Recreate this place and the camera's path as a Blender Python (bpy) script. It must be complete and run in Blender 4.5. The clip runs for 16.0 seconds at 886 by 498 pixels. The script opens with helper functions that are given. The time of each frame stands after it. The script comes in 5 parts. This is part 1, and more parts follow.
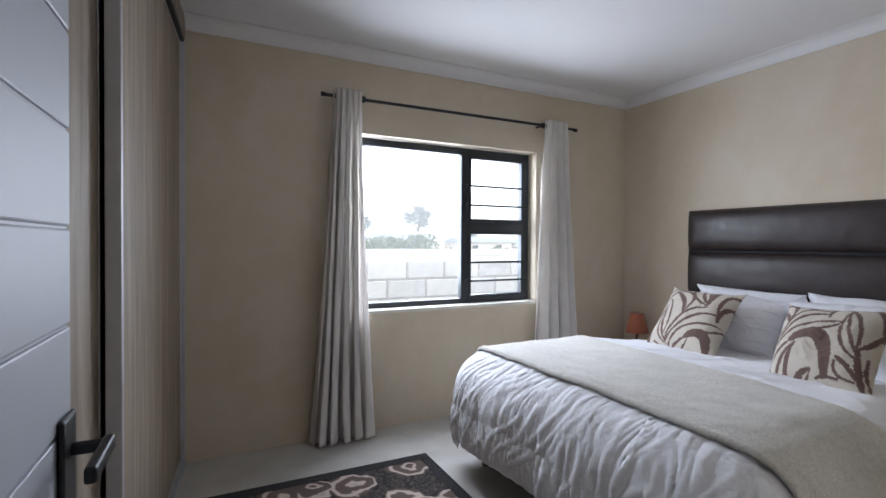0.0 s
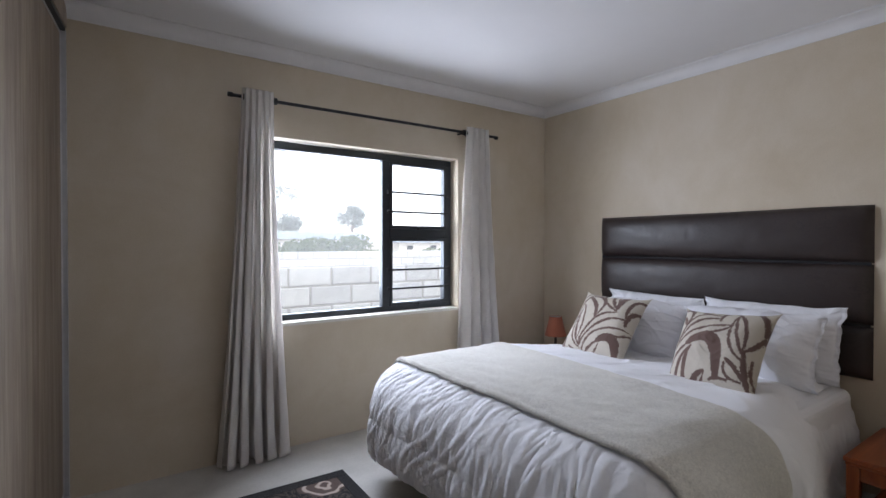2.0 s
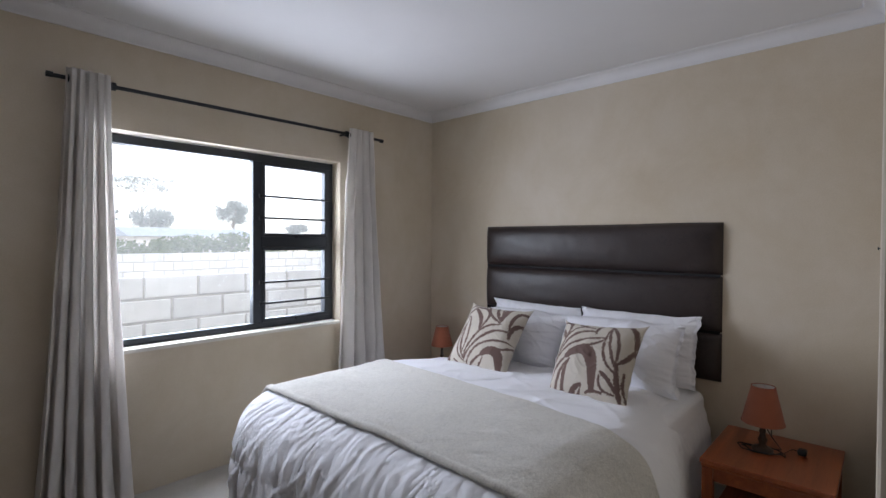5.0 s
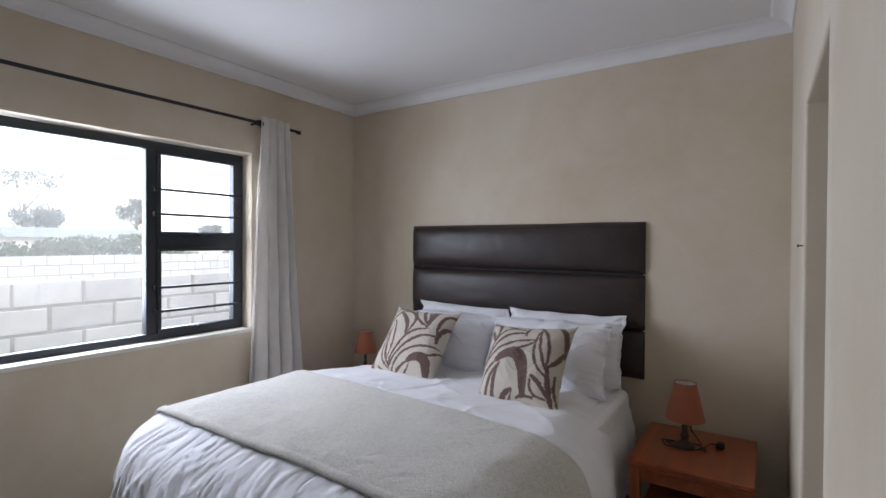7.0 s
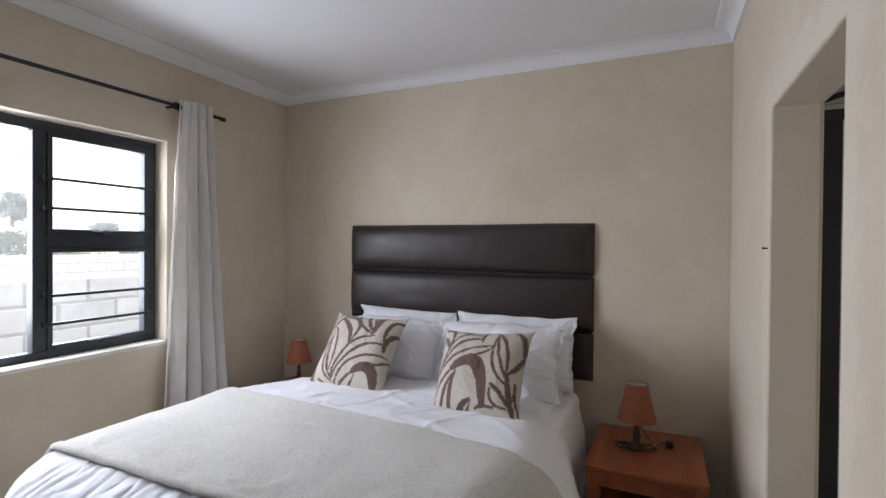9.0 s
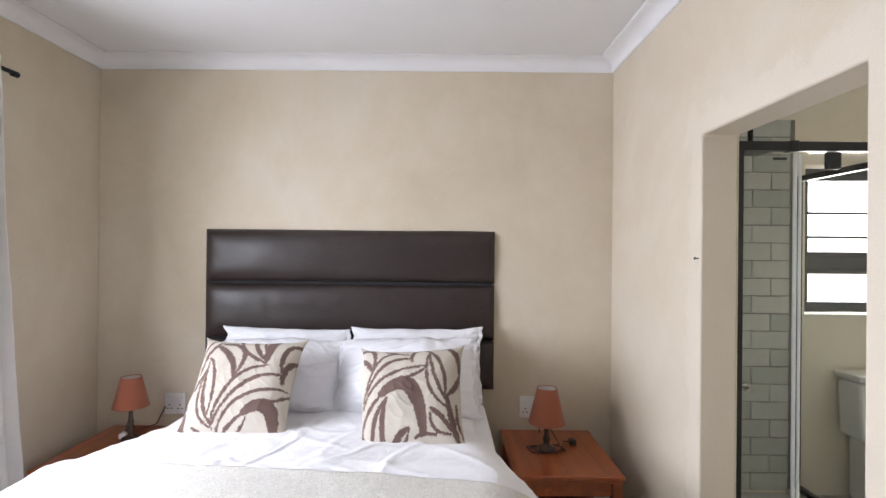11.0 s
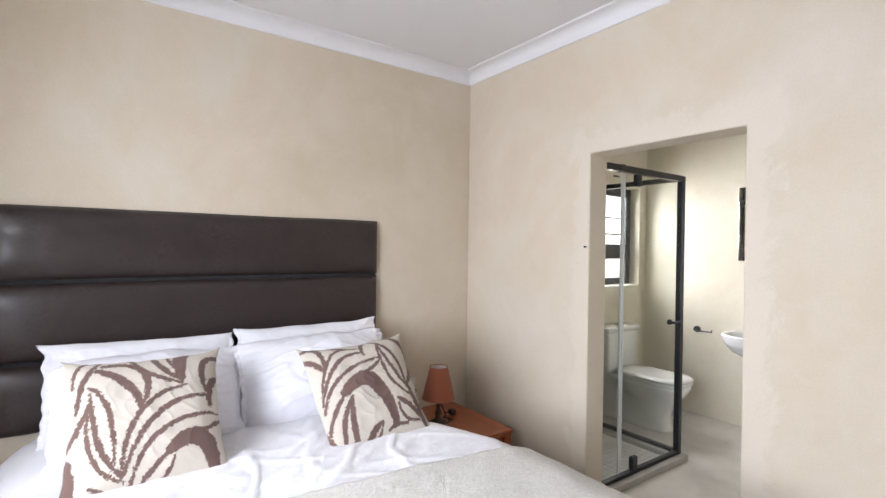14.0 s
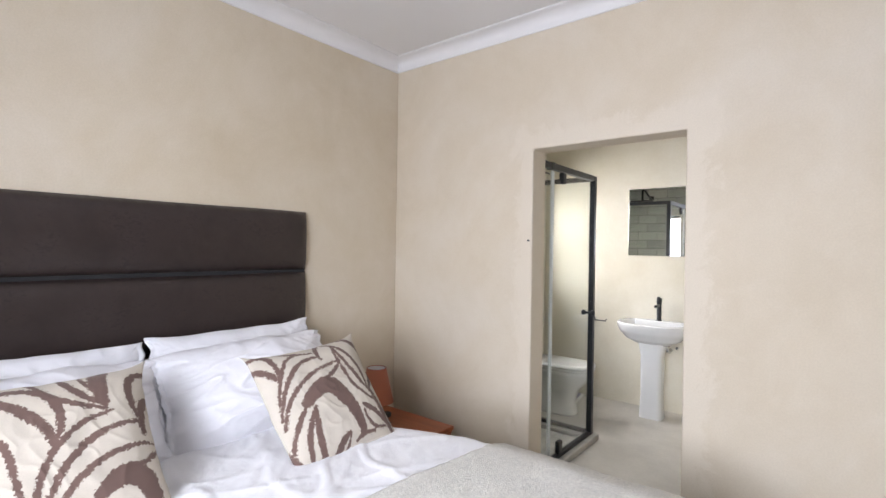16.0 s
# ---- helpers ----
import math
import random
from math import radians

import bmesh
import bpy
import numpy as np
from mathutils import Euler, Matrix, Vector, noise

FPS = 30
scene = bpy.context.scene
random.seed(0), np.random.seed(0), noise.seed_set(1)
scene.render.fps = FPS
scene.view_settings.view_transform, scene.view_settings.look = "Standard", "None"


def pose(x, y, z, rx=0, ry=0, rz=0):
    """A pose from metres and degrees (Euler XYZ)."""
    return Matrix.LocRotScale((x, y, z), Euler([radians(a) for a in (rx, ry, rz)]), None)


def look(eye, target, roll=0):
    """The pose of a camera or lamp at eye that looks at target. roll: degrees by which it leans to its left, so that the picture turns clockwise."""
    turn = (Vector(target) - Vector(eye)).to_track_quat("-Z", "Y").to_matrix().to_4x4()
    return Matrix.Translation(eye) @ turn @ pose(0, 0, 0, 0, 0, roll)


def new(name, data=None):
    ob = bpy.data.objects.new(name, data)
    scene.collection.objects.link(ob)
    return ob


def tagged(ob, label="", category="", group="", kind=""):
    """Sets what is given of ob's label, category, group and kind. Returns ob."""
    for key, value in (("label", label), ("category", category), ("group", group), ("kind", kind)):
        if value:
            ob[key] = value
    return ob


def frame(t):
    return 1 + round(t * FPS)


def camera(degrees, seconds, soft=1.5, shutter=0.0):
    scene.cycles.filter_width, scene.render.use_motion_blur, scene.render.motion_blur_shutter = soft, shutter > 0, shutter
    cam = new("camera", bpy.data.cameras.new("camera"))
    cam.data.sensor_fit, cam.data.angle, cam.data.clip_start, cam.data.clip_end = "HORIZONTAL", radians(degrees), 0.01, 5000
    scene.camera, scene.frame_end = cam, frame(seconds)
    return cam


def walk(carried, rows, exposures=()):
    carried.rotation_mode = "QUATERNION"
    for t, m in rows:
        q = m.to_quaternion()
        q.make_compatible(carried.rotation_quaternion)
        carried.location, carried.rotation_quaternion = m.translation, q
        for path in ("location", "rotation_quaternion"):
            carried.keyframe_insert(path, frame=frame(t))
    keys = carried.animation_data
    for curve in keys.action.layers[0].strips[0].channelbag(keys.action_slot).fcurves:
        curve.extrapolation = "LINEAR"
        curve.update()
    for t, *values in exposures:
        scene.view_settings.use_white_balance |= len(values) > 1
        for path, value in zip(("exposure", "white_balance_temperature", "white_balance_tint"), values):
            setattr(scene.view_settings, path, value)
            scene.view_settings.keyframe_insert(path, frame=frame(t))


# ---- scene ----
cam = camera(85.0, 16.0)
PATH = [
    (0, (0.322, -0.098, 1.360), (1.690, 2.569, 1.324), 0.27),
    (0.5, (0.347, -0.102, 1.356), (1.791, 2.536, 1.333), 0.03),
    (1, (0.389, -0.117, 1.362), (1.958, 2.439, 1.337), -0.03),
    (1.5, (0.424, -0.121, 1.384), (2.069, 2.383, 1.358), -0.01),
    (2, (0.446, -0.112, 1.418), (2.158, 2.354, 1.383), 0.05),
    (2.5, (0.460, -0.096, 1.455), (2.243, 2.320, 1.414), 0.13),
    (3, (0.477, -0.082, 1.485), (2.331, 2.269, 1.439), 0.20),
    (3.5, (0.505, -0.073, 1.504), (2.445, 2.215, 1.453), 0.24),
    (4, (0.542, -0.063, 1.514), (2.570, 2.147, 1.463), 0.28),
    (6.5, (0.731, 0.099, 1.500), (3.169, 1.840, 1.461), 0.30),
    (7, (0.765, 0.115, 1.496), (3.266, 1.781, 1.461), 0.30),
    (7.5, (0.786, 0.132, 1.496), (3.333, 1.717, 1.457), 0.30),
    (8, (0.794, 0.179, 1.497), (3.385, 1.678, 1.459), 0.31),
    (10.5, (0.926, 0.834, 1.509), (3.911, 1.256, 1.510), 0.71),
    (11, (0.942, 1.051, 1.517), (3.926, 1.064, 1.525), 0.58),
    (11.5, (0.974, 1.281, 1.523), (3.937, 0.885, 1.514), 0.42),
    (12, (1.015, 1.498, 1.525), (3.931, 0.732, 1.518), 0.38),
    (12.5, (1.049, 1.701, 1.523), (3.868, 0.610, 1.499), 0.48),
    (13, (1.088, 1.888, 1.514), (3.747, 0.540, 1.495), 0.64),
    (13.5, (1.152, 2.051, 1.499), (3.704, 0.503, 1.473), 0.77),
    (14, (1.248, 2.179, 1.485), (3.685, 0.443, 1.469), 0.83),
    (14.5, (1.361, 2.270, 1.474), (3.662, 0.325, 1.464), 0.83),
    (15, (1.470, 2.333, 1.468), (3.631, 0.233, 1.462), 0.82),
    (15.5, (1.561, 2.378, 1.462), (3.568, 0.147, 1.455), 0.83),
    (16, (1.627, 2.407, 1.450), (3.513, 0.074, 1.438), 0.89),
]
EXPOSURES = [(0.0, 2.2, 6200, 14), (1.5, 2.1, 6200, 16), (3.5, 2.0, 6250, 16), (8.2, 1.98, 6350, 16), (10.3, 2.8, 6600, 16), (11.5, 3.07, 6600, 16), (12.5, 3.10, 6600, 16), (14.0, 3.0, 6600, 16), (16.0, 2.9, 6600, 16)]
walk(cam, [(t, look(eye, target, roll)) for t, eye, target, roll in PATH], EXPOSURES)

# ---- daylight ----
world = bpy.data.worlds.new("overcast")
scene.world = world
world.use_nodes = True
sky = world.node_tree.nodes.new("ShaderNodeTexSky")
sky.sky_type, sky.sun_disc, sky.sun_elevation, sky.sun_rotation = "NISHITA", False, radians(50), radians(210)
sky.dust_density, sky.air_density, sky.ozone_density = 1.2, 1.0, 1.0
grey = world.node_tree.nodes.new("ShaderNodeHueSaturation")
grey.inputs["Saturation"].default_value = 0.25
world.node_tree.links.new(sky.outputs["Color"], grey.inputs["Color"])
world.node_tree.links.new(grey.outputs["Color"], world.node_tree.nodes["Background"].inputs["Color"])
world.node_tree.nodes["Background"].inputs["Strength"].default_value = 0.11
sun_data = bpy.data.lights.new("sun", "SUN")
sun_data.energy, sun_data.angle, sun_data.color = 0.6, radians(20), (1.0, 0.96, 0.9)
sun = new("sun", sun_data)
sun.matrix_world = look((-3, -5, 8), (0, 0, 1))


def daylight(name, at, toward, width, height, watts, col):
    lamp = bpy.data.lights.new(name, "AREA")
    lamp.shape, lamp.size, lamp.size_y, lamp.energy, lamp.color = "RECTANGLE", width, height, watts, col
    ob = new(name, lamp)
    ob.matrix_world = look(at, toward)
    return ob


daylight("window_daylight", (2.14, 3.66, 1.60), (2.42, 2.0, 0.98), 1.66, 1.30, 21.8, (0.86, 0.94, 1.06))
daylight("bathroom_daylight", (4.62, -1.685, 1.78), (3.0, -1.55, 1.10), 1.35, 1.30, 20, (0.98, 0.98, 0.98))

# ---- small tools ----
def link(name, bm, mat=None, smooth=False):
    me = bpy.data.meshes.new(name)
    bm.normal_update()
    bm.to_mesh(me)
    bm.free()
    if mat:
        me.materials.append(mat)
    if smooth:
        for p in me.polygons:
            p.use_smooth = True
    return new(name, me)


def thing(name, label, category, at=(0, 0, 0), rz=0.0, group="", kind=""):
    ob = new(name)
    ob.matrix_world = pose(at[0], at[1], at[2], 0, 0, rz)
    return tagged(ob, label, category, group, kind)


def part(name, bm, mat, parent, label="", smooth=False, m=None):
    ob = link(name, bm, mat, smooth)
    ob.parent = parent
    if m is not None:
        ob.matrix_local = m
    if label:
        tagged(ob, label)
    return ob


def structure(name, bm, mat, label, category, smooth=False):
    return tagged(link(name, bm, mat, smooth), label, category, "", "structure")


def add_box(bm, x0, x1, y0, y1, z0, z1, bevel=0.0, seg=2):
    r = bmesh.ops.create_cube(bm, size=1.0)
    bmesh.ops.scale(bm, vec=(x1 - x0, y1 - y0, z1 - z0), verts=r["verts"])
    bmesh.ops.translate(bm, vec=((x0 + x1) / 2, (y0 + y1) / 2, (z0 + z1) / 2), verts=r["verts"])
    if bevel > 0:
        edges = {e for v in r["verts"] for e in v.link_edges}
        bmesh.ops.bevel(bm, geom=list(edges), offset=bevel, segments=seg, affect="EDGES", profile=0.5)


def box(x0, x1, y0, y1, z0, z1, bevel=0.0, seg=2):
    bm = bmesh.new()
    add_box(bm, min(x0, x1), max(x0, x1), min(y0, y1), max(y0, y1), min(z0, z1), max(z0, z1), bevel, seg)
    return bm


def add_rod(bm, a, b, r0, r1=None, seg=16, caps=True):
    a, b = Vector(a), Vector(b)
    r1 = r0 if r1 is None else r1
    q = (b - a).to_track_quat("Z", "Y").to_matrix()
    rings = []
    for c, r in ((a, r0), (b, r1)):
        rings.append([bm.verts.new(c + q @ Vector((r * math.cos(2 * math.pi * i / seg), r * math.sin(2 * math.pi * i / seg), 0))) for i in range(seg)])
    for i in range(seg):
        j = (i + 1) % seg
        bm.faces.new((rings[0][i], rings[0][j], rings[1][j], rings[1][i]))
    if caps:
        bm.faces.new(rings[0][::-1])
        bm.faces.new(rings[1])


def rod(a, b, r0, r1=None, seg=16):
    bm = bmesh.new()
    add_rod(bm, a, b, r0, r1, seg)
    return bm


def lathe(profile, seg=32, closed_ends=True):
    """profile: (radius, height) pairs, bottom to top."""
    bm = bmesh.new()
    rings = [[bm.verts.new((r * math.cos(2 * math.pi * i / seg), r * math.sin(2 * math.pi * i / seg), z)) for i in range(seg)] for r, z in profile]
    for a, b in zip(rings, rings[1:]):
        for i in range(seg):
            j = (i + 1) % seg
            bm.faces.new((a[i], a[j], b[j], b[i]))
    if closed_ends:
        bm.faces.new(rings[0][::-1])
        bm.faces.new(rings[-1])
    return bm


def grid(fn, nu, nv):
    """A sheet of nu x nv quads through fn(u, v), u and v from 0 to 1."""
    bm = bmesh.new()
    vs = [[bm.verts.new(fn(i / nu, j / nv)) for j in range(nv + 1)] for i in range(nu + 1)]
    for i in range(nu):
        for j in range(nv):
            bm.faces.new((vs[i][j], vs[i + 1][j], vs[i + 1][j + 1], vs[i][j + 1]))
    return bm


def tube(points, radius, seg=8):
    """A round cable or bar through points."""
    bm = bmesh.new()
    pts = [Vector(p) for p in points]
    rings = []
    for i, p in enumerate(pts):
        d = (pts[min(i + 1, len(pts) - 1)] - pts[max(i - 1, 0)]).normalized()
        q = d.to_track_quat("Z", "Y").to_matrix()
        rings.append([bm.verts.new(p + q @ Vector((radius * math.cos(2 * math.pi * k / seg), radius * math.sin(2 * math.pi * k / seg), 0))) for k in range(seg)])
    for a, b in zip(rings, rings[1:]):
        best = min(range(seg), key=lambda s: (a[0].co - b[s].co).length)
        for k in range(seg):
            bm.faces.new((a[k], a[(k + 1) % seg], b[(k + 1 + best) % seg], b[(k + best) % seg]))
    bm.faces.new(rings[0][::-1])
    bm.faces.new(rings[-1])
    return bm


def wall(along, u0, u1, z0, z1, front, back, holes=()):
    """An upright wall along 'x' or 'y' from u0 to u1, between the planes front and back, with holes (u0, u1, z0, z1) through it."""
    us = sorted({u0, u1, *(h[0] for h in holes), *(h[1] for h in holes)})
    zs = sorted({z0, z1, *(h[2] for h in holes), *(h[3] for h in holes)})
    solid = [[not any(h[0] - 1e-6 < (a + b) / 2 < h[1] + 1e-6 and h[2] - 1e-6 < (c + d) / 2 < h[3] + 1e-6 for h in holes) for c, d in zip(zs, zs[1:])] for a, b in zip(us, us[1:])]
    bm = bmesh.new()
    at = (lambda u, w, z: (u, w, z)) if along == "x" else (lambda u, w, z: (w, u, z))

    def quad(*ps):
        bm.faces.new([bm.verts.new(p) for p in ps])
    filled = lambda i, j: 0 <= i < len(solid) and 0 <= j < len(solid[0]) and solid[i][j]
    for i, (a, b) in enumerate(zip(us, us[1:])):
        for j, (c, d) in enumerate(zip(zs, zs[1:])):
            if not solid[i][j]:
                continue
            quad(at(a, front, c), at(b, front, c), at(b, front, d), at(a, front, d))
            quad(at(a, back, c), at(a, back, d), at(b, back, d), at(b, back, c))
            if not filled(i - 1, j):
                quad(at(a, front, c), at(a, front, d), at(a, back, d), at(a, back, c))
            if not filled(i + 1, j):
                quad(at(b, front, c), at(b, back, c), at(b, back, d), at(b, front, d))
            if not filled(i, j - 1):
                quad(at(a, front, c), at(a, back, c), at(b, back, c), at(b, front, c))
            if not filled(i, j + 1):
                quad(at(a, front, d), at(b, front, d), at(b, back, d), at(a, back, d))
    bmesh.ops.remove_doubles(bm, verts=bm.verts, dist=1e-5)
    bmesh.ops.recalc_face_normals(bm, faces=bm.faces)
    return bm


def soften(ob, width=0.006, segments=2):
    mod = ob.modifiers.new("bevel", "BEVEL")
    mod.width, mod.segments, mod.limit_method, mod.angle_limit = width, segments, "ANGLE", radians(40)
    return ob


# ---- materials ----
def nodes_of(name):
    mat = bpy.data.materials.new(name)
    mat.use_nodes = True
    nt = mat.node_tree
    return mat, nt, nt.nodes["Principled BSDF"]


def noise_node(nt, scale, detail=4.0, rough=0.55, stretch=(1, 1, 1), distortion=0.0):
    tc = nt.nodes.new("ShaderNodeTexCoord")
    mp = nt.nodes.new("ShaderNodeMapping")
    mp.inputs["Scale"].default_value = stretch
    nz = nt.nodes.new("ShaderNodeTexNoise")
    nz.inputs["Scale"].default_value, nz.inputs["Detail"].default_value = scale, detail
    nz.inputs["Roughness"].default_value, nz.inputs["Distortion"].default_value = rough, distortion
    nt.links.new(tc.outputs["Object"], mp.inputs["Vector"])
    nt.links.new(mp.outputs["Vector"], nz.inputs["Vector"])
    return nz.outputs["Fac"]


def ramp(nt, fac, stops):
    r = nt.nodes.new("ShaderNodeValToRGB")
    while len(r.color_ramp.elements) < len(stops):
        r.color_ramp.elements.new(0.5)
    for e, (p, c) in zip(r.color_ramp.elements, stops):
        e.position, e.color = p, (*c, 1) if len(c) == 3 else c
    nt.links.new(fac, r.inputs["Fac"])
    return r.outputs["Color"]


def mix(nt, a, b, fac, mode="MIX"):
    n = nt.nodes.new("ShaderNodeMix")
    n.data_type, n.blend_type = "RGBA", mode
    for sock, val in ((n.inputs[0], fac), (n.inputs[6], a), (n.inputs[7], b)):
        if isinstance(val, (int, float)):
            sock.default_value = val
        elif isinstance(val, tuple):
            sock.default_value = (*val, 1)
        else:
            nt.links.new(val, sock)
    return n.outputs[2]


def bump(nt, bsdf, height, strength=0.2, distance=0.01):
    b = nt.nodes.new("ShaderNodeBump")
    b.inputs["Strength"].default_value, b.inputs["Distance"].default_value = strength, distance
    nt.links.new(height, b.inputs["Height"])
    nt.links.new(b.outputs["Normal"], bsdf.inputs["Normal"])


def simple(name, col, rough=0.5, metal=0.0, vary=0.08, scale=9.0, fine=160.0, bumps=0.06, dist=0.002, stretch=(1, 1, 1), coat=0.0):
    """A plain surface with slow and fine variation of its colour, and a fine relief."""
    mat, nt, b = nodes_of(name)
    n1, n2 = noise_node(nt, scale, 5, 0.6, stretch), noise_node(nt, fine, 3, 0.6, stretch)
    dark, light = tuple(c * (1 - vary) for c in col), tuple(min(1, c * (1 + vary)) for c in col)
    c = ramp(nt, n1, ((0.3, dark), (0.7, light)))
    c = mix(nt, c, ramp(nt, n2, ((0.3, (1 - vary / 2,) * 3), (0.7, (1, 1, 1)))), 1.0, "MULTIPLY")
    nt.links.new(c, b.inputs["Base Color"])
    b.inputs["Roughness"].default_value, b.inputs["Metallic"].default_value = rough, metal
    b.inputs["Coat Weight"].default_value = coat
    bump(nt, b, n2, bumps, dist)
    return mat


def figure(nt, operation, *values):
    """One step of arithmetic on sockets and numbers."""
    n = nt.nodes.new("ShaderNodeMath")
    n.operation = operation
    for sock, val in zip(n.inputs, values):
        if isinstance(val, (int, float)):
            sock.default_value = val
        else:
            nt.links.new(val, sock)
    return n.outputs[0]


def plaster(name, base, pale, deep, patch=None):
    """Skimmed, unpainted plaster: cloudy trowelled patches, paler streaks and fine grain. patch: (x0, x1, z0, z1) of an opening made good with paler plaster."""
    mat, nt, b = nodes_of(name)
    big = noise_node(nt, 1.3, 6, 0.62, (1, 1, 1), 0.6)
    mid = noise_node(nt, 4.5, 7, 0.7, (1, 1, 0.8), 0.4)
    streak = noise_node(nt, 3.0, 7, 0.68, (1, 1, 2.2), 0.7)
    fine = noise_node(nt, 140, 3, 0.6)
    c = ramp(nt, big, ((0.32, deep), (0.5, base), (0.68, pale)))
    c = mix(nt, c, ramp(nt, mid, ((0.35, deep), (0.62, pale))), 0.30)
    c = mix(nt, c, pale, ramp(nt, streak, ((0.58, (0, 0, 0)), (0.76, (0.4, 0.4, 0.4)))))
    if patch:
        # the made-good band round an opening, with a ragged trowelled edge
        tc, sep = nt.nodes.new("ShaderNodeTexCoord"), nt.nodes.new("ShaderNodeSeparateXYZ")
        nt.links.new(tc.outputs["Object"], sep.inputs[0])
        off = []
        for out, lo, hi in (("X", patch[0], patch[1]), ("Z", patch[2], patch[3])):
            away = figure(nt, "ABSOLUTE", figure(nt, "SUBTRACT", sep.outputs[out], (lo + hi) / 2))
            off.append(figure(nt, "SUBTRACT", away, (hi - lo) / 2))
        ragged = figure(nt, "MULTIPLY", figure(nt, "SUBTRACT", noise_node(nt, 5.5, 8, 0.72, (1, 1, 0.7), 0.9), 0.5), 0.42)
        reach = figure(nt, "ADD", figure(nt, "MAXIMUM", off[0], off[1]), ragged)
        band = ramp(nt, figure(nt, "MULTIPLY_ADD", reach, 2.0, 0.5), ((0.67, (0.64,) * 3), (0.75, (0.0,) * 3)))
        c = mix(nt, c, tuple(min(1, k * p) for k, p in zip((1.10, 1.13, 1.20), base)), band)
    c = mix(nt, c, ramp(nt, fine, ((0.3, (0.93,) * 3), (0.7, (1, 1, 1)))), 1.0, "MULTIPLY")
    nt.links.new(c, b.inputs["Base Color"])
    nt.links.new(ramp(nt, mid, ((0.3, (0.62,) * 3), (0.7, (0.82,) * 3))), b.inputs["Roughness"])
    add = nt.nodes.new("ShaderNodeMath")
    add.operation = "MULTIPLY_ADD"
    add.inputs[1].default_value = 0.12
    nt.links.new(fine, add.inputs[0])
    nt.links.new(mid, add.inputs[2])
    bump(nt, b, add.outputs[0], 0.16, 0.010)
    return mat


def wood(name, dark, light, stretch, rough=0.45, scale=3.0, coat=0.0):
    mat, nt, b = nodes_of(name)
    grain = noise_node(nt, scale, 8, 0.62, stretch, 0.5)
    pores = noise_node(nt, scale * 6, 6, 0.7, tuple(1 if s < 2 else s * 1.6 for s in stretch))
    slow = noise_node(nt, 1.7, 2, 0.5, stretch)
    c = ramp(nt, grain, ((0.3, dark), (0.5, tuple((a + d) / 2 for a, d in zip(dark, light))), (0.72, light)))
    c = mix(nt, c, ramp(nt, pores, ((0.35, (0.72,) * 3), (0.6, (1, 1, 1)))), 0.55, "MULTIPLY")
    c = mix(nt, c, ramp(nt, slow, ((0.35, (0.82,) * 3), (0.65, (1.0,) * 3))), 1.0, "MULTIPLY")
    nt.links.new(c, b.inputs["Base Color"])
    b.inputs["Roughness"].default_value, b.inputs["Coat Weight"].default_value = rough, coat
    bump(nt, b, pores, 0.12, 0.002)
    return mat


def cloth(name, col, vary=0.05, weave=420.0, rough=0.9, strength=0.25, sheen=0.2, wrinkle=0.0):
    mat, nt, b = nodes_of(name)
    n1, n2, n3 = noise_node(nt, 7, 4), noise_node(nt, weave, 2, 0.7), noise_node(nt, 26, 5, 0.6, (1, 1, 1), 0.8)
    c = ramp(nt, n1, ((0.3, tuple(x * (1 - vary) for x in col)), (0.7, tuple(min(1, x * (1 + vary)) for x in col))))
    c = mix(nt, c, ramp(nt, n2, ((0.3, (1 - 2 * vary,) * 3), (0.7, (1, 1, 1)))), 1.0, "MULTIPLY")
    nt.links.new(c, b.inputs["Base Color"])
    b.inputs["Roughness"].default_value, b.inputs["Sheen Weight"].default_value = rough, sheen
    add = nt.nodes.new("ShaderNodeMath")
    add.operation = "MULTIPLY_ADD"
    add.inputs[1].default_value = wrinkle * 6
    nt.links.new(n3, add.inputs[0])
    nt.links.new(n2, add.inputs[2])
    bump(nt, b, add.outputs[0], strength, 0.004)
    return mat


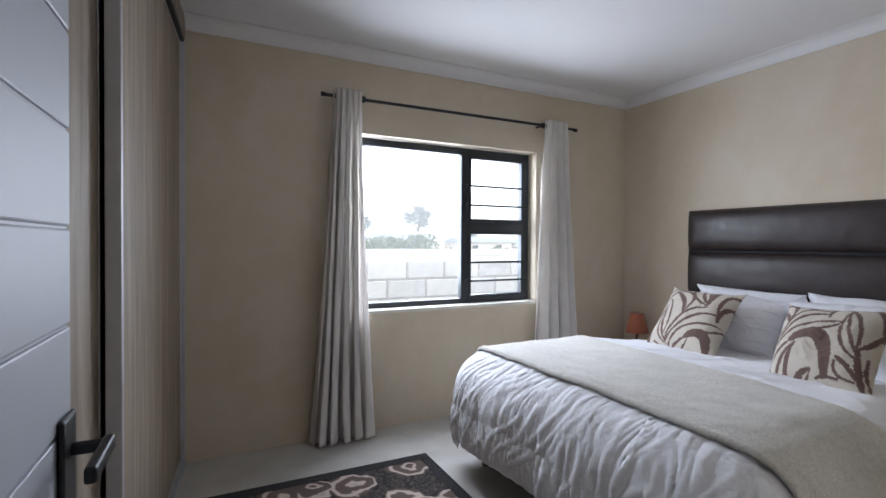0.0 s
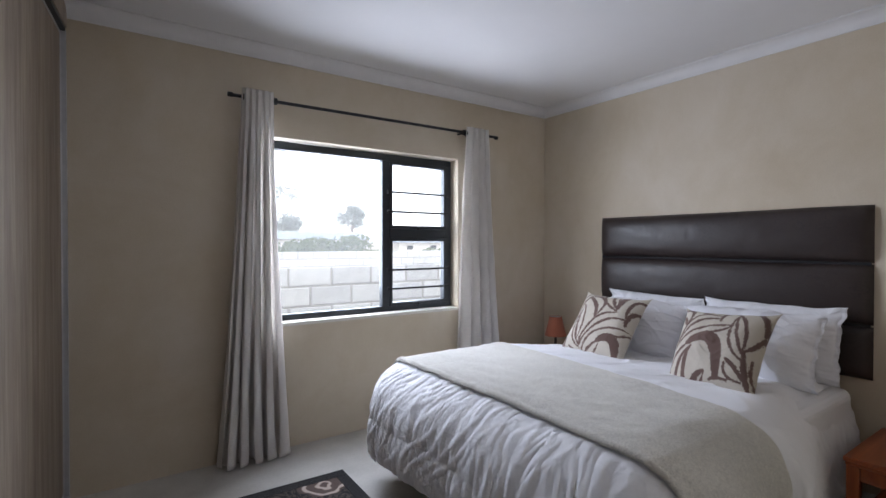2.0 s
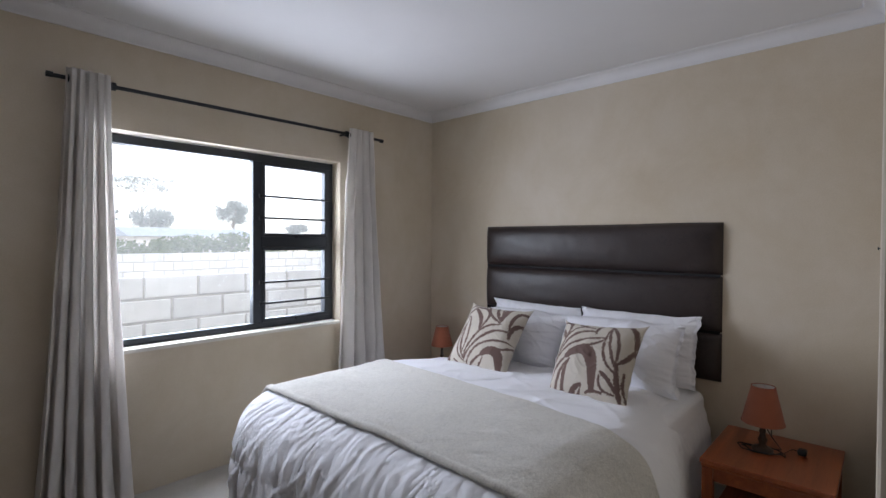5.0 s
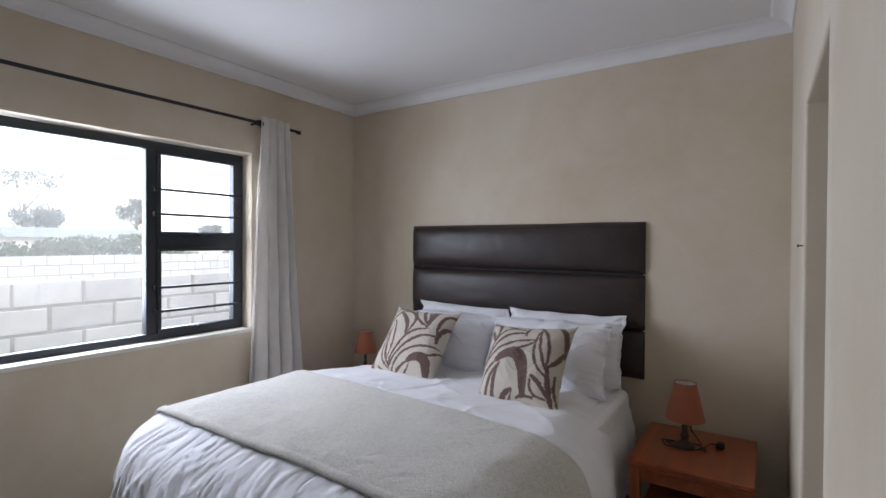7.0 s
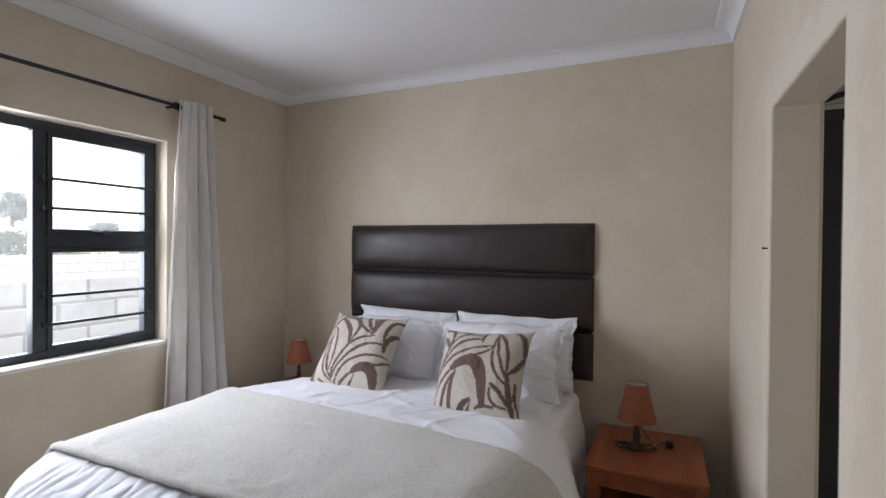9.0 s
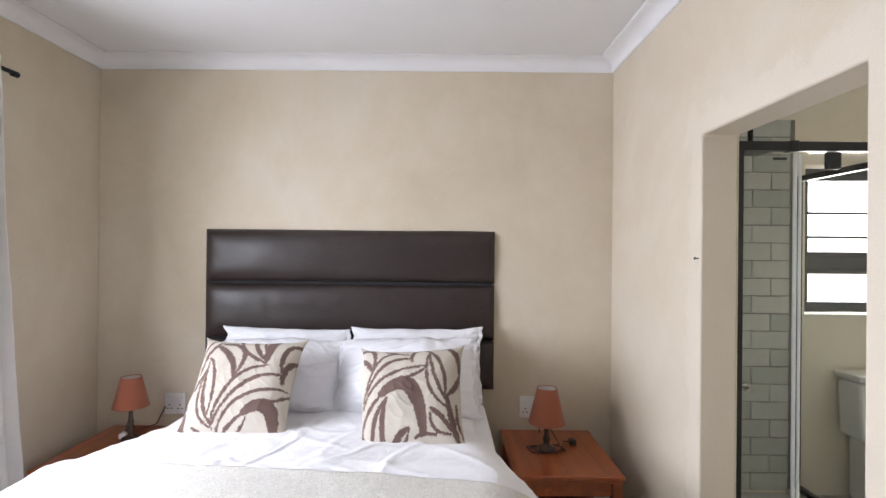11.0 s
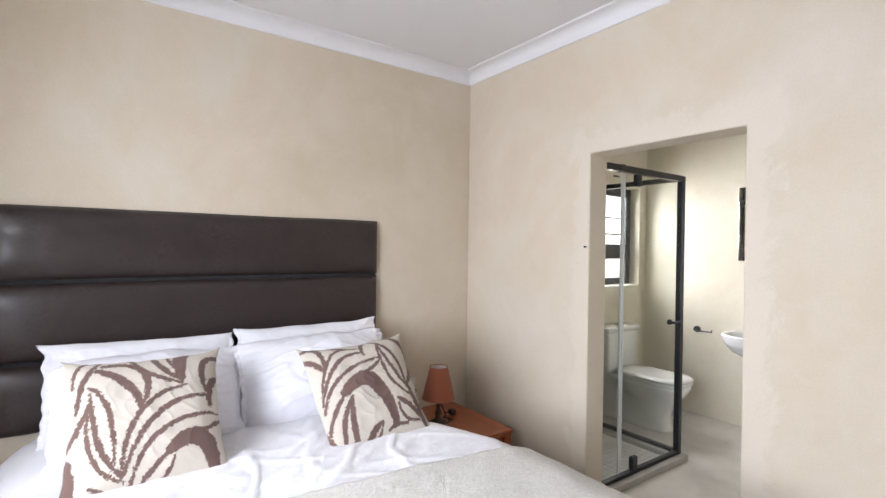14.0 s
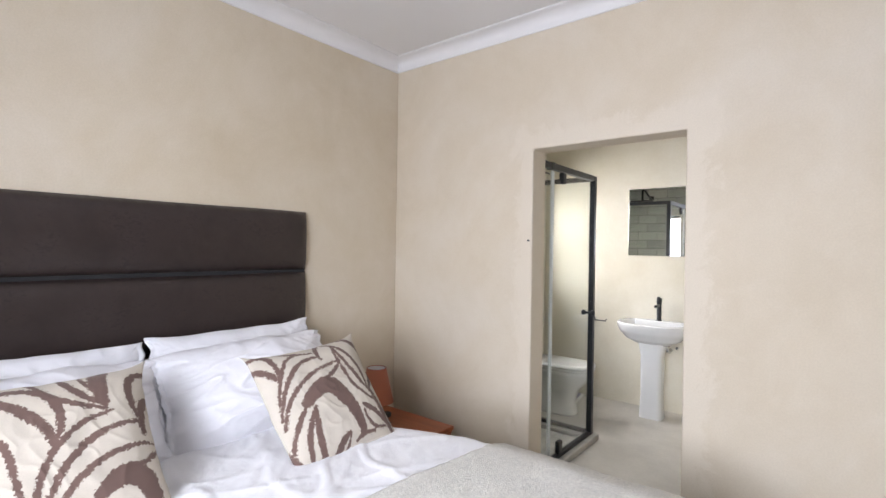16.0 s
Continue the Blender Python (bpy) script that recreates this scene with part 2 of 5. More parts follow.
def glass(name, tint=(0.96, 0.985, 0.975), rough=0.0, veil=0.0):
    """Thin clear panes, with a share of pale film standing in for haze: mostly see-through, more mirror-like at a flat
    angle.
    """
    mat, nt, b = nodes_of(name)
    out = nt.nodes["Material Output"]
    tr, gl, lw, mx = nt.nodes.new("ShaderNodeBsdfTransparent"), nt.nodes.new("ShaderNodeBsdfGlossy"), nt.nodes.new("ShaderNodeLayerWeight"), nt.nodes.new("ShaderNodeMixShader")
    steep, share = nt.nodes.new("ShaderNodeMath"), nt.nodes.new("ShaderNodeMath")
    steep.operation, share.operation = "POWER", "MULTIPLY_ADD"
    steep.inputs[1].default_value, share.inputs[1].default_value, share.inputs[2].default_value = 5.0, 0.9, 0.025
    nt.links.new(lw.outputs["Facing"], steep.inputs[0])
    nt.links.new(steep.outputs[0], share.inputs[0])
    tr.inputs["Color"].default_value = (*tint, 1)
    gl.inputs["Roughness"].default_value = rough
    nt.links.new(share.outputs[0], mx.inputs["Fac"])
    nt.links.new(tr.outputs[0], mx.inputs[1])
    nt.links.new(gl.outputs[0], mx.inputs[2])
    # translucent film that lifts the view behind, in place of haze and glare
    if veil:
        film, top = nt.nodes.new("ShaderNodeBsdfTranslucent"), nt.nodes.new("ShaderNodeMixShader")
        film.inputs["Color"].default_value = (0.9, 0.9, 0.88, 1)
        nt.links.new(ramp(nt, noise_node(nt, 3, 4, 0.6), ((0.3, (veil * 0.7,) * 3), (0.7, (veil * 1.3,) * 3))), top.inputs["Fac"])
        nt.links.new(mx.outputs[0], top.inputs[1])
        nt.links.new(film.outputs[0], top.inputs[2])
        nt.links.new(top.outputs[0], out.inputs["Surface"])
        return mat
    nt.links.new(mx.outputs[0], out.inputs["Surface"])
    return mat


M_wall = plaster("bedroom_plaster", (0.625, 0.540, 0.412), (0.672, 0.595, 0.485), (0.572, 0.482, 0.350))
M_wall_patched = plaster("repaired_bedroom_plaster", (0.622, 0.540, 0.420), (0.665, 0.595, 0.492), (0.575, 0.490, 0.368), (2.157, 2.937, -0.3, 2.003))
M_bath = plaster("bathroom_plaster", (0.74, 0.695, 0.575), (0.79, 0.755, 0.655), (0.69, 0.635, 0.505))
M_ceiling = simple("ceiling_paint", (0.74, 0.732, 0.733), 0.9, 0, 0.025, 1.2, 90, 0.05)
M_cornice = simple("cornice_paint", (0.75, 0.742, 0.743), 0.85, 0, 0.02, 6, 120, 0.05)
M_floor = simple("power_floated_screed", (0.54, 0.522, 0.485), 0.40, 0, 0.16, 2.2, 60, 0.12, 0.003)
M_black = simple("black_powder_coat", (0.018, 0.02, 0.023), 0.38, 0.3, 0.1, 12, 300, 0.03)
M_frame = simple("charcoal_window_aluminium", (0.032, 0.037, 0.044), 0.45, 0.3, 0.08, 14, 300, 0.03)
M_sill = simple("white_painted_sill", (0.72, 0.69, 0.63), 0.7, 0, 0.06, 5, 90, 0.15, 0.004)
# pale film added to the panes stands in for outdoor haze
M_glass = glass("hazed_window_glass", veil=0.02)
# white door: its dim, bluish light is put into the base colour
M_dimmed_door = simple("dimmed_white_door_paint", (0.45, 0.47, 0.525), 0.5, 0, 0.03, 3, 200, 0.04)
M_alu = simple("satin_aluminium", (0.60, 0.61, 0.64), 0.42, 0.7, 0.05, 20, 300, 0.03)
M_oak = wood("grey_oak_laminate", (0.25, 0.19, 0.14), (0.47, 0.395, 0.31), (9, 9, 0.55), 0.5, 2.2)
M_pine = wood("red_stained_wood", (0.27, 0.055, 0.017), (0.46, 0.122, 0.036), (0.7, 9, 9), 0.3, 2.6, 0.35)
M_pine_leg = wood("red_stained_wood_upright", (0.25, 0.053, 0.017), (0.42, 0.115, 0.036), (9, 9, 0.7), 0.32, 2.6, 0.3)

# ---- the shell of the bedroom, the bathroom and the passage ----
NORTH, EAST, TOP = 3.25, 4.0, 2.72
WIN = (1.335, 2.937, 0.862, 2.142)
BWIN = (-2.15, -1.22, 1.135, 2.08)
ENSUITE = (2.157, 2.937, -0.01, 2.003)
ENTRY = (0.06, 1.40, -0.01, 2.40)
BACK = -2.26
wall_north = soften(structure("wall_north", wall("x", -0.70, 4.2, -0.3, 2.95, NORTH, NORTH + 0.22, [WIN]), M_wall, "beige skimmed plaster wall with a window opening", "wall"))
wall_east = soften(structure("wall_east", wall("y", -0.155, NORTH, -0.3, 2.95, EAST, EAST + 0.2), M_wall, "beige skimmed plaster wall behind the bed", "wall"))
wall_south = soften(structure("wall_south", wall("x", -0.70, EAST, -0.3, 2.95, 0.0, -0.155, [ENSUITE, ENTRY]), M_wall_patched, "beige plaster wall with an open bathroom doorway", "wall"), 0.009, 3)
wall_west = structure("wall_west", wall("y", -1.9, NORTH, -0.3, 2.95, -0.5, -0.7), M_wall, "beige plaster wall behind the wardrobe", "wall")
bath_east = soften(structure("wall_bathroom_east", wall("y", BACK - 0.2, -0.155, -0.3, 2.95, EAST, EAST + 0.2, [BWIN]), M_bath, "cream plaster bathroom wall with a window", "wall"))
bath_south = structure("wall_bathroom_south", wall("x", 1.4, EAST, -0.3, 2.95, BACK, BACK - 0.2), M_bath, "cream plaster bathroom wall behind the basin", "wall")
bath_west = structure("wall_bathroom_west", wall("y", BACK, -0.155, -0.3, 2.95, 1.60, 1.40), M_bath, "cream plaster bathroom side wall", "wall")
lining = structure("wall_bathroom_north", wall("x", 1.60, EAST, 0.0, TOP, -0.155, -0.160, [(ENSUITE[0] - 0.008, ENSUITE[1] + 0.008, -0.01, ENSUITE[3] + 0.008)]), M_bath, "cream plaster on the back of the dividing wall", "wall")
hall_south = structure("wall_passage", wall("x", -0.5, 1.4, -0.3, 2.95, -1.7, -1.9), M_wall, "beige plaster passage wall", "wall")
floor_ob = structure("floor", box(-0.5, EAST, BACK, NORTH, -0.15, 0.0), M_floor, "grey power-floated concrete screed floor", "floor")
ceiling = structure("ceiling", box(-0.5, EAST, BACK, NORTH, TOP, TOP + 0.1), M_ceiling, "smooth white painted ceiling", "ceiling")
roof = structure("roof_slab", box(-1.2, 4.7, BACK - 0.7, NORTH + 0.42, 2.95, 3.05), M_ceiling, "flat underside of the roof", "roof")


def cornice_strip(name, a, b, inward):
    """A coved plaster cornice from a to b along the top of a wall; inward points into the room."""
    cove = [(0.074 - 0.062 * math.cos(k * math.pi / 16), 2.656 + 0.056 * math.sin(k * math.pi / 16)) for k in range(9)]
    prof = [(0.0, 2.648), (0.009, 2.648), (0.011, 2.652)] + cove + [(0.092, 2.7145), (0.104, TOP), (0.0, TOP)]
    a, b, n = Vector(a), Vector(b), Vector(inward)
    bm = bmesh.new()
    d = (b - a).normalized()
    rows = []
    for base, s in ((a, 1), (b, -1)):
        rows.append([bm.verts.new((base.x + n.x * o + d.x * s * o, base.y + n.y * o + d.y * s * o, z)) for o, z in prof])
    for i in range(len(prof) - 1):
        bm.faces.new((rows[0][i], rows[1][i], rows[1][i + 1], rows[0][i + 1]))
    bmesh.ops.recalc_face_normals(bm, faces=bm.faces)
    return structure(name, bm, M_cornice, "white coved plaster cornice", "cornice", True)


cornice_strip("trim_cornice_north", (-0.5, NORTH, 0), (EAST, NORTH, 0), (0, -1, 0))
cornice_strip("trim_cornice_east", (EAST, NORTH, 0), (EAST, 0, 0), (-1, 0, 0))
cornice_strip("trim_cornice_south", (EAST, 0, 0), (-0.5, 0, 0), (0, 1, 0))


# ---- windows ----
def bar(name, parent, u0, u1, z0, z1, w0, w1, along, mat, bevel=0.004, label=""):
    bm = box(u0, u1, w0, w1, z0, z1, bevel) if along == "x" else box(w0, w1, u0, u1, z0, z1, bevel)
    return part(name, bm, mat, parent, label)


def window_unit(name, label, along, u0, u1, z0, z1, w, out, mullion=None, transom=None, burglar=()):
    """An aluminium window in the plane w; out is +1 where outdoors lies. mullion: (from, to); transom: (from, to) in the casement bay."""
    t = tagged(new(name), label, "window", "", "structure")
    f = 0.055
    a, b = w, w + 0.055 * out
    bar("head", t, u0, u1, z1 - f, z1, a, b, along, M_frame)
    bar("window_sill_rail", t, u0, u1, z0, z0 + f * 0.75, a, b, along, M_frame)
    bar("jamb", t, u0, u0 + f, z0 + f * 0.75, z1 - f, a, b, along, M_frame)
    bar("jamb", t, u1 - f, u1, z0 + f * 0.75, z1 - f, a, b, along, M_frame)
    lo, hi = z0 + f * 0.75, z1 - f
    left, right = u0 + f, u1 - f
    panes = []
    if mullion:
        bar("mullion", t, mullion[0], mullion[1], lo, hi, a, b, along, M_frame)
        panes.append((left, mullion[0], lo, hi, False))
        left = mullion[1]
    if transom:
        bar("transom", t, left, right, transom[0], transom[1], a, b, along, M_frame)
        panes += [(left, right, transom[1], hi, True), (left, right, lo, transom[0], True)]
    for p0, p1, q0, q1, sash in panes:
        if sash:
            s = part("sash", bmesh.new(), M_frame, t)
            bm = bmesh.new()
            g = 0.026
            for r in ((p0, p1, q1 - g, q1), (p0, p1, q0, q0 + g), (p0, p0 + g, q0 + g, q1 - g), (p1 - g, p1, q0 + g, q1 - g)):
                if along == "x":
                    add_box(bm, r[0], r[1], min(a - 0.008 * out, b - 0.01 * out), max(a - 0.008 * out, b - 0.01 * out), r[2], r[3], 0.003)
                else:
                    add_box(bm, min(a - 0.008 * out, b - 0.01 * out), max(a - 0.008 * out, b - 0.01 * out), r[0], r[1], r[2], r[3], 0.003)
            bm.to_mesh(s.data)
            bm.free()
            p0, p1, q0, q1 = p0 + g, p1 - g, q0 + g, q1 - g
        pane = bar("pane", t, p0 - 0.004, p1 + 0.004, q0 - 0.004, q1 + 0.004, w + 0.026 * out, w + 0.031 * out, along, M_glass, 0)
        pane.visible_shadow = False
    for z in burglar:
        y = w - 0.018 * out
        bar("burglar_bar", t, left - 0.016, right + 0.024, z - 0.008, z + 0.008, y - 0.007, y + 0.007, along, M_black, 0.002)
        for u in (left - 0.018, right + 0.026):
            bar("bar_bracket", t, u - 0.007, u + 0.007, z - 0.014, z + 0.014, min(y - 0.007, w), max(y + 0.007, w), along, M_black, 0.002)
    return t


window_1 = window_unit("window_1", "charcoal aluminium window with a fixed pane and two barred casements", "x", WIN[0] + 0.004, WIN[1] - 0.004, WIN[2] + 0.006, WIN[3] - 0.006,
                       NORTH + 0.10, 1, (2.258, 2.322), (1.462, 1.538), (1.203, 1.050, 1.832, 1.674))
for hz in (0.925, 1.548):
    handle = part("stay_arm", box(2.52, 2.70, NORTH + 0.066, NORTH + 0.078, hz, hz + 0.009, 0.002), M_black, window_1, "black casement stay")
    part("stay_peg", box(2.585, 2.60, NORTH + 0.07, NORTH + 0.10, hz - 0.016, hz + 0.014, 0.003), M_black, window_1)
structure("sill_1", box(WIN[0] + 0.002, WIN[1] - 0.002, NORTH - 0.004, NORTH + 0.099, WIN[2] - 0.02, WIN[2] + 0.005, 0.004), M_sill, "white painted plaster window sill", "window sill")
window_2 = window_unit("window_2", "charcoal aluminium bathroom window with burglar bars", "y", BWIN[0] + 0.004, BWIN[1] - 0.004, BWIN[2] + 0.006, BWIN[3] - 0.006,
                       EAST + 0.10, 1, None, (1.416, 1.505), (1.781, 1.626))
structure("sill_2", box(EAST - 0.004, EAST + 0.099, BWIN[0] + 0.002, BWIN[1] - 0.002, BWIN[2] - 0.02, BWIN[2] + 0.005, 0.004), M_sill, "white painted bathroom window sill", "window sill")


# ---- bedroom things ----
def leather(name):
    mat, nt, b = nodes_of(name)
    cell = nt.nodes.new("ShaderNodeTexVoronoi")
    tc = nt.nodes.new("ShaderNodeTexCoord")
    nt.links.new(tc.outputs["Object"], cell.inputs["Vector"])
    cell.inputs["Scale"].default_value = 260
    slow, mid = noise_node(nt, 5, 5, 0.65, (1, 1, 1), 0.6), noise_node(nt, 26, 5, 0.7)
    c = ramp(nt, slow, ((0.3, (0.025, 0.0172, 0.0152)), (0.7, (0.043, 0.030, 0.027))))
    scuff = noise_node(nt, 55, 4, 0.7, (1, 1, 1.6))
    c = mix(nt, c, (0.010, 0.0075, 0.007), ramp(nt, figure(nt, "MULTIPLY", scuff, slow), ((0.29, (0.0,) * 3), (0.36, (0.5,) * 3))))
    nt.links.new(c, b.inputs["Base Color"])
    nt.links.new(ramp(nt, mid, ((0.36, (0.30,) * 3), (0.66, (0.54,) * 3))), b.inputs["Roughness"])
    add = nt.nodes.new("ShaderNodeMath")
    add.operation = "MULTIPLY_ADD"
    add.inputs[1].default_value = 0.35
    nt.links.new(cell.outputs["Distance"], add.inputs[0])
    nt.links.new(slow, add.inputs[2])
    b.inputs["Specular IOR Level"].default_value = 0.42
    bump(nt, b, add.outputs[0], 0.12, 0.002)
    return mat


M_leather = leather("dark_brown_faux_leather")
M_sheet = cloth("white_cotton", (0.88, 0.88, 0.905), 0.012, 500, 0.85, 0.45, 0.1, 0.5)
M_pillow = cloth("white_pillowcase", (0.83, 0.83, 0.865), 0.012, 500, 0.85, 0.35, 0.1, 0.45)
M_base = simple("black_bed_base_fabric", (0.02, 0.02, 0.022), 0.9, 0, 0.15, 20, 300, 0.2)
M_dark_wood = wood("dark_turned_wood", (0.035, 0.018, 0.010), (0.09, 0.045, 0.022), (6, 6, 1), 0.4, 6, 0.2)
M_plastic = simple("white_plastic", (0.78, 0.78, 0.77), 0.35, 0, 0.02, 20, 300, 0.02)
M_dark = simple("dark_slot", (0.02, 0.02, 0.02), 0.6, 0, 0.1, 20, 300, 0.02)
M_rubber = simple("black_cable", (0.015, 0.015, 0.015), 0.5, 0, 0.1, 40, 300, 0.02)


def linen(name, col, through_share):
    mat = cloth(name, col, 0.07, 330, 0.95, 0.45, 0.15, 0.1)
    nt = mat.node_tree
    b, out = nt.nodes["Principled BSDF"], nt.nodes["Material Output"]
    tl, mx = nt.nodes.new("ShaderNodeBsdfTranslucent"), nt.nodes.new("ShaderNodeMixShader")
    tl.inputs["Color"].default_value = (*col, 1)
    mx.inputs["Fac"].default_value = through_share
    nt.links.new(b.outputs[0], mx.inputs[1])
    nt.links.new(tl.outputs[0], mx.inputs[2])
    nt.links.new(mx.outputs[0], out.inputs["Surface"])
    return mat


M_curtain = linen("oatmeal_linen", (0.90, 0.87, 0.835), 0.40)
M_shade = linen("terracotta_lampshade", (0.46, 0.155, 0.085), 0.25)
M_lining = simple("white_shade_lining", (0.75, 0.70, 0.66), 0.8, 0, 0.03)


def fleece(name, col):
    mat, nt, b = nodes_of(name)
    fluff, tuft, slow = noise_node(nt, 150, 4, 0.8), noise_node(nt, 46, 4, 0.7, (1, 1, 1), 1.2), noise_node(nt, 4, 4, 0.6)
    c = ramp(nt, slow, ((0.3, tuple(x * 0.92 for x in col)), (0.7, col)))
    c = mix(nt, c, ramp(nt, fluff, ((0.32, (0.68,) * 3), (0.62, (1, 1, 1)))), 1.0, "MULTIPLY")
    c = mix(nt, c, ramp(nt, tuft, ((0.32, (0.84,) * 3), (0.6, (1, 1, 1)))), 1.0, "MULTIPLY")
    nt.links.new(c, b.inputs["Base Color"])
    b.inputs["Roughness"].default_value, b.inputs["Sheen Weight"].default_value = 1.0, 0.4
    add = nt.nodes.new("ShaderNodeMath")
    add.operation = "ADD"
    nt.links.new(fluff, add.inputs[0])
    nt.links.new(tuft, add.inputs[1])
    bump(nt, b, add.outputs[0], 0.85, 0.0065)
    return mat


M_fleece = fleece("oatmeal_fleece", (0.87, 0.835, 0.75))

# bed base
bed = thing("bed", "black upholstered bed base on short black feet", "bed")
part("base", box(1.86, 3.90, 0.82, 2.48, 0.12, 0.36, 0.02, 3), M_base, bed, "black fabric divan base")
part("mattress", box(1.86, 3.90, 0.80, 2.50, 0.362, 0.60, 0.05, 4), M_sheet, bed, "white covered mattress")
for lx, ly in ((1.92, 0.90), (1.92, 2.41), (3.80, 0.92), (3.80, 2.38)):
    part("leg", rod((lx, ly, 0.0), (lx, ly, 0.12), 0.028, 0.038), M_black, bed)

# headboard: three padded panels
headboard = thing("headboard", "dark brown faux-leather headboard with three padded panels", "headboard", (4.0, 0, 0))


def padded(y0, y1, z0, z1, seed):
    def fn(u, v):
        a, c = 2 * u - 1, 2 * v - 1
        edge = max(0.0, 1 - abs(a) ** 30) ** 0.5 * max(0.0, 1 - abs(c) ** 5.5) ** 0.5
        puff = 0.012 * math.cos(c * math.pi / 2) * (1 - abs(a) ** 8)
        pucker = 0.0035 * noise.noise(Vector((u * 46, 0.4, seed + 8))) * abs(c) ** 6 * (1 - abs(c) ** 20)
        wr = pucker + 0.0022 * noise.noise(Vector((u * 7, v * 3, seed))) + 0.0014 * noise.noise(Vector((u * 24, v * 5, seed + 4)))
        sag = 0.004 * noise.noise(Vector((u * 2.5, seed, 0.3))) * (1 - abs(c)) + 0.0045 * noise.noise(Vector((u * 3.3, 0.7, seed + c))) * abs(c) ** 3 * (1 - abs(a) ** 10)
        return (-0.004 - 0.052 * edge - puff * edge - wr * edge, y0 + (y1 - y0) * u, z0 + (z1 - z0) * v + sag)
    bm = grid(fn, 90, 28)
    rim = [v for v in bm.verts if v.is_boundary]
    for v in list(rim):
        v.co.x = min(v.co.x, -0.002)
    return bm


for z0, z1, s in ((0.643, 0.945, 1.0), (0.954, 1.299, 2.0), (1.309, 1.638, 3.0)):
    part("padded_panel", padded(0.738, 2.562, z0, z1, s), M_leather, headboard, "", True)
part("backing_board", box(-0.012, -0.001, 0.750, 2.556, 0.65, 1.63), M_base, headboard)


def bed_sheet(a, b, lift=0.0, drop_scale=1.0):
    """A point of the cloth over the bed. a: metres along from the head; b: metres across from the middle; past the edges it hangs."""
    def over(s, flat, r, flare, tuck):
        k = abs(s) - flat
        if k <= 0:
            return abs(s), 0.0, 0.0
        q = r * math.pi / 2
        if k < q:
            t = k / r
            return flat + r * math.sin(t), r * (1 - math.cos(t)), k / q
        return flat + r + flare * (k - q) - tuck * (k - q) ** 2, r + (k - q), 1.0
    la, da, ha = over(max(a, 0.0), 1.92, 0.27, 0.35, 1.6)
    head = max(0.0, min(1.0, (1.15 - a) / 0.6))
    lb, db, hb = over(b, 0.755 - 0.125 * head, 0.15 + 0.08 * head + (0.11 * (1 - head) if b < 0 else 0.0), 0.16, 0.1)
    side = 1 if b >= 0 else -1
    if da > 0 and db > 0:
        k = 0.07 * min(ha, 1) * min(hb, 1)
        la, lb = la - k, lb - k
    z = 0.682 - 0.046 * head - (da ** 2.6 + db ** 2.6) ** (1 / 2.6)
    x, y = 3.915 - la, 1.675 + side * lb
    z += 0.018 * math.cos(b / 0.9) * max(0.0, 1 - ha) - 0.018
    # hanging folds, ridges at the foot edge, creases over the top
    p = Vector((x * 2.2, y * 2.2, 3.1))
    hang = min(1.0, max(ha, hb))
    along = y if ha > hb else x
    deep = max(0.0, hang - 0.35) / 0.65
    fold = 0.004 * math.sin(along * 31 + 4 * noise.noise(Vector((along * 3, 0.5, z)))) * (0.3 + noise.noise(Vector((along * 4, 7.1, 0.2))))
    fold += 0.006 * (1 - 2.3 * abs(noise.noise(Vector((along * 17, z * 2.2, 4.4))))) + 0.022 * noise.noise(Vector((along * 2.6, z * 2.0, 9.1)))
    out = fold * deep
    if ha >= hb:
        x -= out
    else:
        y += side * out
    near_foot = max(0.0, min(1.0, (a - 1.25) / 0.7))
    ridge = 1 - abs(noise.noise(Vector((x * 2.3 + 0.8 * noise.noise(Vector((x * 3, y * 3, 1))), y * 15.0, 5.5)))) * 2.1
    crease = 1 - abs(noise.noise(Vector(((x + 0.6 * y) * 7.5, (y - 0.4 * x) * 2.4, 1.7)))) * 2.6 + 0.5 * (1 - 2.6 * abs(noise.noise(Vector(((x - 0.5 * y) * 4.0, (y + 0.7 * x) * 11.0, 6.2)))))
    soft = noise.noise(p)
    z += (0.0055 * ridge * near_foot + 0.0040 * crease * (1 - 0.55 * near_foot) + 0.012 * soft) * (1 - 0.7 * hang) * drop_scale
    fine = 1 - 2.4 * abs(noise.noise(Vector((y * 26 + x * 9 + 3.5 * noise.noise(Vector((x * 5, y * 5, 3))), x * 7.5 - y * 4, 8.8 + z * 3))))
    z += 0.0045 * fine * near_foot * (1 - 0.5 * hang) * drop_scale
    x -= 0.004 * fine * near_foot * (ha if ha >= hb else 0.0)
    z += 0.014 * noise.noise(Vector((along * 4, 2.2, 0.4))) * hang
    # sharp creases in the cotton: diagonal down the drops, long and thin over the top
    warp = 0.6 * noise.noise(Vector((x * 4, y * 4, z * 4)))
    tuck_a = max(0.0, 1 - 4.2 * abs(noise.noise(Vector((along * 9 + z * 7 + warp, z * 2.2 - along * 1.5, 12.7))))) ** 1.6
    tuck_b = max(0.0, 1 - 4.6 * abs(noise.noise(Vector((along * 15 - z * 9 - warp, z * 3.0, 17.3))))) ** 1.6
    long_a = max(0.0, 1 - 4.8 * abs(noise.noise(Vector((x * 1.6 + warp, y * 6.5 + x * 2.2 + warp, 21.3))))) ** 1.5
    long_b = max(0.0, 1 - 5.0 * abs(noise.noise(Vector((x * 5.5 - y * 3.0 - warp, y * 2.0 + warp, 26.1))))) ** 1.5
    push = (0.009 * tuck_a + 0.006 * tuck_b) * deep
    if ha >= hb:
        x -= push
    else:
        y += side * push
